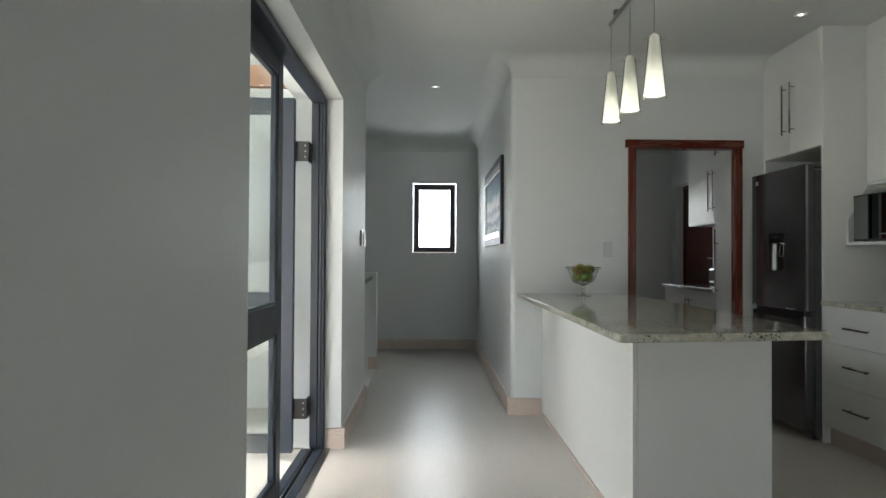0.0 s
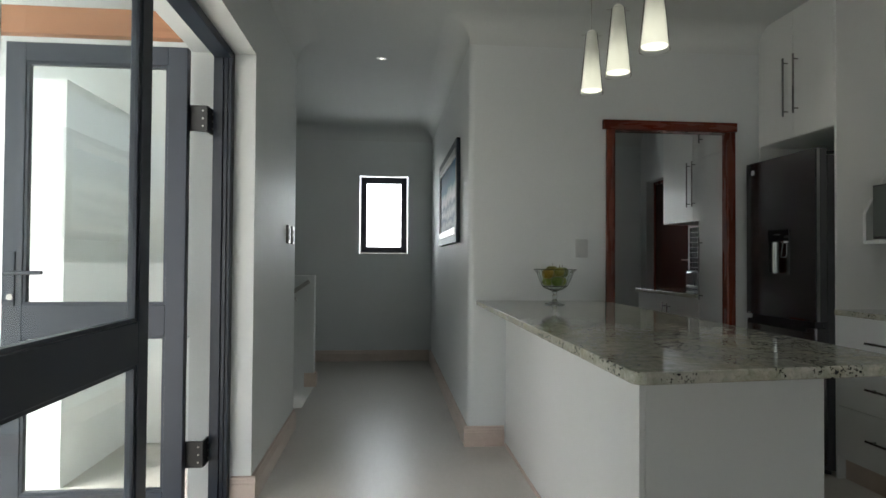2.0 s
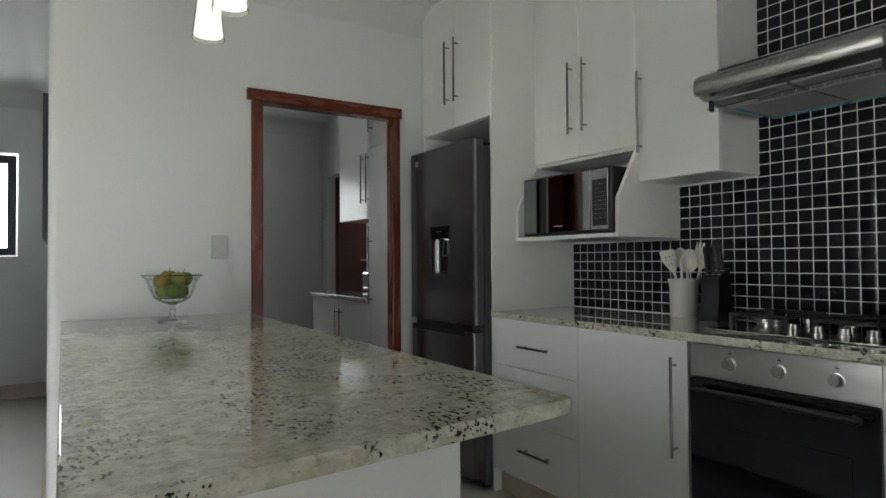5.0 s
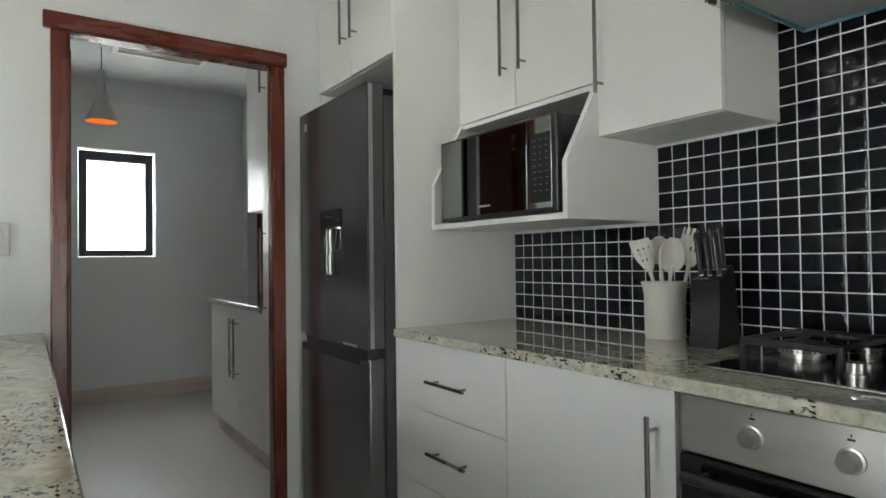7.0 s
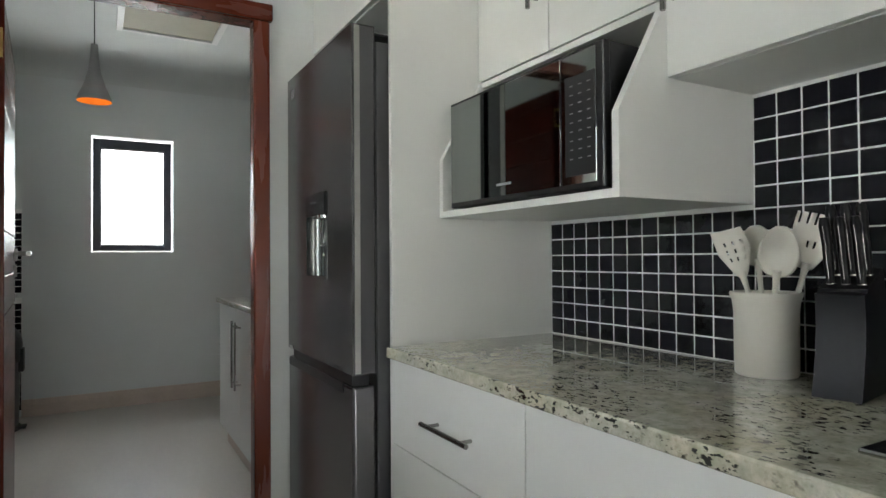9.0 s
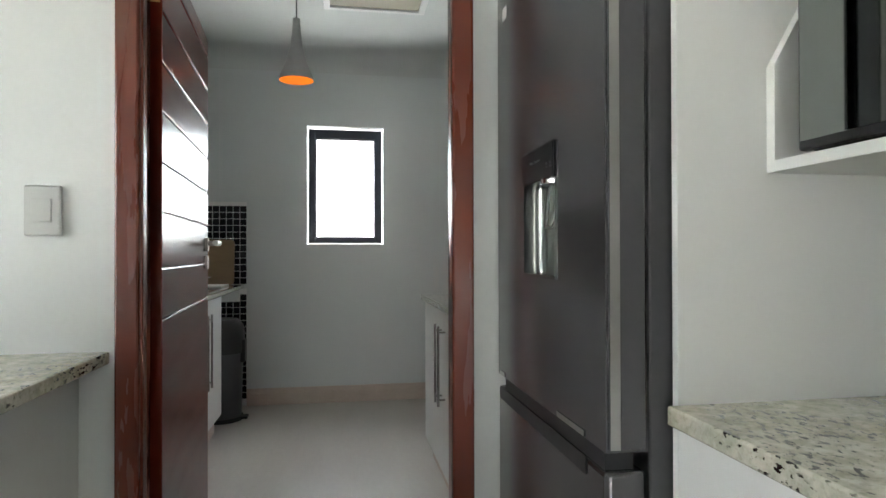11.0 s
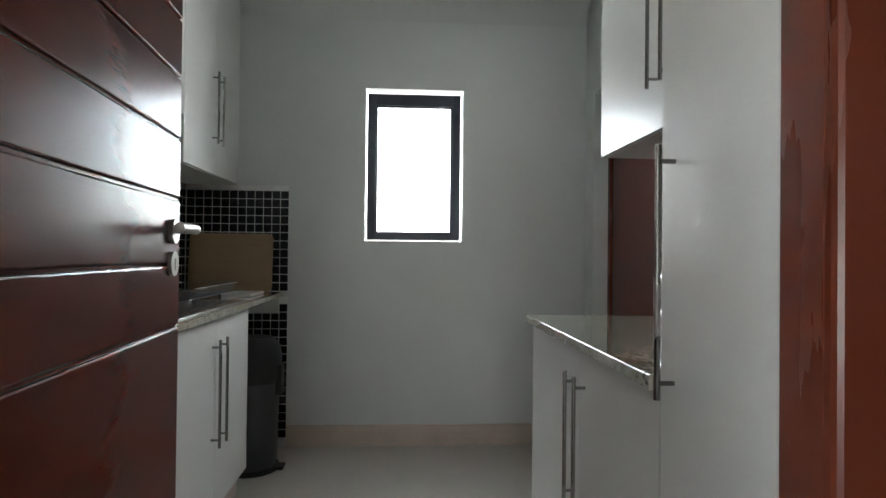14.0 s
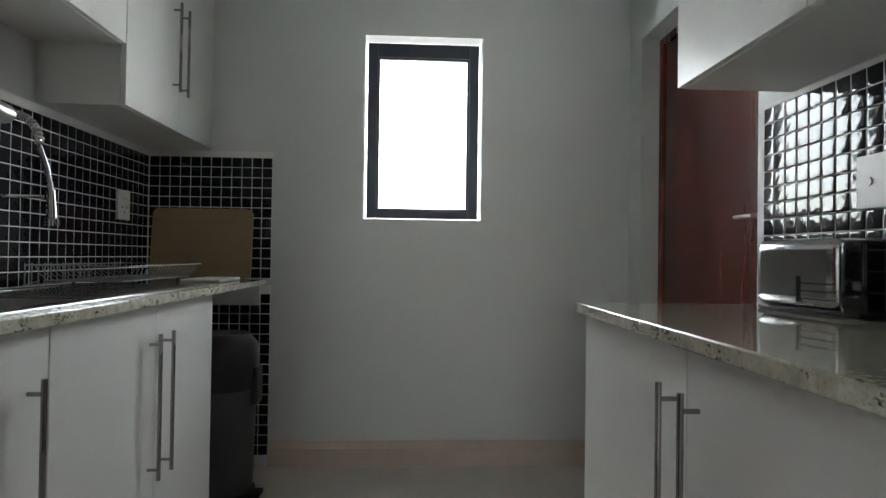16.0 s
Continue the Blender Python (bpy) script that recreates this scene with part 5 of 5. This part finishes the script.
t = thing("dish_rack", (2.15, 7.95, 0.925), "thin wire dish drying rack", "dish rack")
RX0, RX1, RY0, RY1 = 2.03, 2.33, 7.90, 8.52
bm = bmesh.new()
for z, g in ((0.952, 0.035), (1.000, 0.0)):
    loop = [(RX0 + g, RY0 + g, z), (RX1 - g, RY0 + g, z), (RX1 - g, RY1 - g, z), (RX0 + g, RY1 - g, z), (RX0 + g, RY0 + g, z)]
    rod(loop, 0.0020, 6, bm)
part("rim_wire", bm, wire_steel, t)
for k in range(19):
    yy = RY0 + 0.05 + (RY1 - RY0 - 0.09) * k / 18
    part("wire", rod([(RX0, yy, 1.0), (RX0 + 0.012, yy, 0.975), (RX0 + 0.04, yy, 0.952), (RX1 - 0.05, yy, 0.952), (RX1 - 0.015, yy, 0.970), (RX1, yy, 1.004)], 0.0016, 5), wire_steel, t)
for k in range(12):
    yy = RY0 + 0.05 + (RY1 - RY0 - 0.25) * k / 11
    part("tine", rod([(RX0 - 0.03, yy, 0.935), (RX0 - 0.03, yy, 1.005)], 0.0021, 5), wire_steel, t)
part("tine_rail", rod([(RX0 + 0.02, RY0 + 0.04, 0.952), (RX0 - 0.03, RY0 + 0.04, 0.937), (RX0 - 0.03, RY1 - 0.19, 0.937), (RX0 + 0.02, RY1 - 0.19, 0.952)], 0.002, 6), wire_steel, t)
for xx in (RX0 + 0.05, RX1 - 0.06):
    for yy in (RY0 + 0.17, RY1 - 0.08):
        part("foot", rod([(xx, yy, 0.9292 if yy < 8.35 else 0.9205), (xx, yy, 0.952)], 0.005, 8), black_plastic, t)

t = thing("panel", (2.32, 9.085, 0.79), "white board fixed to tiles under the worktop", "panel")
part("board", slab(2.20, 2.425, 9.080, 9.0945, 0.79, 0.8885, 0.001), cabinet_white, t)

t = thing("chopping_board", (2.12, 9.02, 0.92), "pale wooden chopping board leaning on tiles", "chopping board")
t.location += Vector((0.024, 0.050, 0))
bm = slab(1.885, 2.365, 8.985, 9.003, 0.921, 1.262)
bmesh.ops.bevel(bm, geom=[e for e in bm.edges if abs((e.verts[0].co - e.verts[1].co).y) > 0.01 and abs((e.verts[0].co - e.verts[1].co).x) < 1e-4], offset=0.03, segments=5, affect="EDGES", profile=0.5)
bmesh.ops.rotate(bm, cent=(2.1, 8.99, 0.921), matrix=Matrix.Rotation(radians(-6), 3, "X"), verts=bm.verts)
part("board", bm, board_wood, t)
t = thing("white_tray", (2.28, 8.75, 0.92), "small white tray on the worktop", "tray")
t.location += Vector((0.020, 0.050, 0))
part("tray", slab(2.20, 2.36, 8.55, 8.85, 0.921, 0.935, 0.005), white_plastic, t)

# bin
t = thing("pedal_bin", (2.28, 8.66, 0), "tall dark grey pedal bin", "bin")
t.location += Vector((0.060, 0.060, 0))
part("body", lathe(2.30, 8.66, [(0, 0.02), (0.125, 0.02), (0.135, 0.05), (0.145, 0.48), (0, 0.48)], 28), bin_body, t, "grey plastic bin body", True)
part("lid", lathe(2.30, 8.66, [(0.152, 0.47), (0.155, 0.50), (0.155, 0.60), (0.145, 0.66), (0.11, 0.70), (0, 0.71)], 28), bin_grey, t, "black rounded bin lid", True)
part("base", lathe(2.30, 8.66, [(0, 0.001), (0.145, 0.001), (0.145, 0.03), (0, 0.03)], 28), bin_grey, t, "", True)
part("pedal", slab(2.42, 2.48, 8.60, 8.68, 0.01, 0.028, 0.004), bin_grey, t)
part("lid_catch", slab(2.425, 2.465, 8.61, 8.70, 0.40, 0.56, 0.008), bin_grey, t)

# far palm seen through the hall window
PALM = Vector((-0.70, 60.0, 3.0))
t = thing("palm_tree", (PALM.x, PALM.y, -2.15), "dark small-crowned palm far beyond the window", "tree")
part("trunk", rod([(PALM.x - 0.3, PALM.y, -2.15), (PALM.x - 0.15, PALM.y, 0.6), PALM], [0.12, 0.08, 0.06], 8), stalk_brown, t)
bm = bmesh.new()
random.seed(11)
for k in range(34):
    a = 2 * math.pi * k / 34 + random.uniform(-0.08, 0.08)
    reach, lift = random.uniform(0.45, 0.85), random.uniform(0.05, 0.5)
    out = Vector((math.cos(a), math.sin(a), 0))
    p1 = PALM + out * reach * 0.5 + Vector((0, 0, lift))
    p2 = PALM + out * reach + Vector((0, 0, lift * 0.55 - 0.08))
    rod([PALM, p1, p2], [0.02, 0.05, 0.008], 5, bm)
    for q in range(5):
        f = 0.35 + 0.13 * q
        c = PALM.lerp(p1, f * 1.6) if f < 0.6 else p1.lerp(p2, (f - 0.6) * 2.4)
        sag = Vector((-out.y, out.x, 0)) * random.choice((-1, 1)) * 0.12 + Vector((0, 0, -0.10))
        rod([c, c + sag], [0.022, 0.004], 4, bm)
part("crown", bm, leaf_green, t)

# ---- mosaic tiles ----
PITCH_A, PITCH_Z, GAP = {"x": 0.0540, "y": 0.0497}, 0.0497, 0.0036


def tile_mesh(normal_axis, sign):
    """One glazed tile, its back on the wall plane at the origin."""
    ha, hz, d = (PITCH_A[normal_axis] - GAP) / 2, (PITCH_Z - GAP) / 2, 0.0013
    bm = bmesh.new()
    lo = [(-ha, -hz), (ha, -hz), (ha, hz), (-ha, hz)]

    def at(u, v, w):
        return (w * sign, u, v) if normal_axis == "x" else (u, w * sign, v)

    rows = [[bm.verts.new(at(u * s, v * s, w)) for u, v in lo] for s, w in ((1, 0), (1, d * 0.5), (0.93, d * 0.88), (0.74, d))]
    for r0, r1 in zip(rows, rows[1:]):
        for k in range(4):
            bm.faces.new((r0[k], r0[(k + 1) % 4], r1[(k + 1) % 4], r1[k]))
    mid = bm.verts.new(at(0, 0, d + 0.0002))
    for k in range(4):
        bm.faces.new((rows[-1][k], rows[-1][(k + 1) % 4], mid))
    for f in bm.faces:
        f.smooth = True
    bmesh.ops.recalc_face_normals(bm, faces=bm.faces[:])
    me = bpy.data.meshes.new("tile")
    bm.to_mesh(me)
    bm.free()
    me.materials.append(tile_black)
    return me


def tiled(label, axis, wall_u, sign, a0, a1, z0, z1, near, holes=(), thick=0.003):
    """Tiles on an upright wall: axis is the wall's normal, a runs along the wall, near is the (a, z) that singles are picked around."""
    u = wall_u + sign * thick
    lo, hi = sorted((wall_u, u))
    box = (lo, hi, a0, a1, z0, z1) if axis == "x" else (a0, a1, lo, hi, z0, z1)
    back = structure("splashback", slab(*box), grout, label)
    me = tile_mesh(axis, sign)
    cells = []
    rng = random.Random(7)
    i = 0
    na, nz = int((a1 - a0) / PITCH_A[axis] + 0.3), int((z1 - z0) / PITCH_Z + 0.3)
    for i in range(na):
        for j in range(nz):
            a, z = a1 - PITCH_A[axis] * (i + 0.5), z0 + PITCH_Z * (j + 0.5) + 0.001
            if a < a0 + 0.02 or z > z1 - 0.02:
                continue
            if any(h0 <= a <= h1 and h2 <= z <= h3 for h0, h1, h2, h3 in holes):
                continue
            cells.append((a + rng.uniform(-0.0003, 0.0003), z + rng.uniform(-0.0003, 0.0003)))
    cells.sort(key=lambda c: (c[0] - near[0]) ** 2 + (c[1] - near[1]) ** 2)
    for a, z in cells[:300]:
        ob = new("tile", me)
        ob.parent = back
        ob.location = (u, a, z) if axis == "x" else (a, u, z)
        ob.rotation_euler = (rng.uniform(-0.012, 0.012), rng.uniform(-0.012, 0.012), rng.uniform(-0.012, 0.012))
    rest = cells[300:]
    if rest:
        base = [v.co.copy() for v in me.vertices]
        polys = [tuple(p.vertices) for p in me.polygons]
        vs, fs = [], []
        for a, z in rest:
            o = Vector((u, a, z)) if axis == "x" else Vector((a, u, z))
            rot = Euler((rng.uniform(-0.012, 0.012), rng.uniform(-0.012, 0.012), rng.uniform(-0.012, 0.012))).to_matrix()
            n = len(vs)
            vs += [tuple(o + rot @ v) for v in base]
            fs += [tuple(k + n for k in p) for p in polys]
        m2 = bpy.data.meshes.new("tiles")
        m2.from_pydata(vs, [], fs)
        m2.materials.append(tile_black)
        m2.shade_smooth()
        ob = new("tiles", m2)
        ob.parent = back
        tagged(ob, kind="stuff")
    return back


tiled("black mosaic tiles with pale grout", "x", 4.2745, -1, 2.80, PY - 0.002, 0.921, H - 0.01, (4.3, 1.2), ((4.440, 6, 1.276, 3), (4.055, 4.445, 1.523, 3)), 0.0195)
tiled("black mosaic tiles above the sink", "x", 1.8705, 1, 6.4, 9.096, 0.921, 1.549, (8.7, 1.2))
tiled("black mosaic tiles beside the bin", "x", 1.8705, 1, 8.40, 9.096, 0.002, 0.888, (8.8, 0.6))
tiled("black mosaic tiles on the end wall", "y", 9.0995, -1, 1.875, 2.474, 0.921, 1.549, (2.1, 1.2))
tiled("black mosaic tiles on the end wall", "y", 9.0995, -1, 1.875, 2.474, 0.05, 0.888, (2.3, 0.6))
tiled("black mosaic tiles behind the toaster", "x", 4.2745, -1, 6.560, 7.90, 0.921, 1.531, (7.4, 1.2))
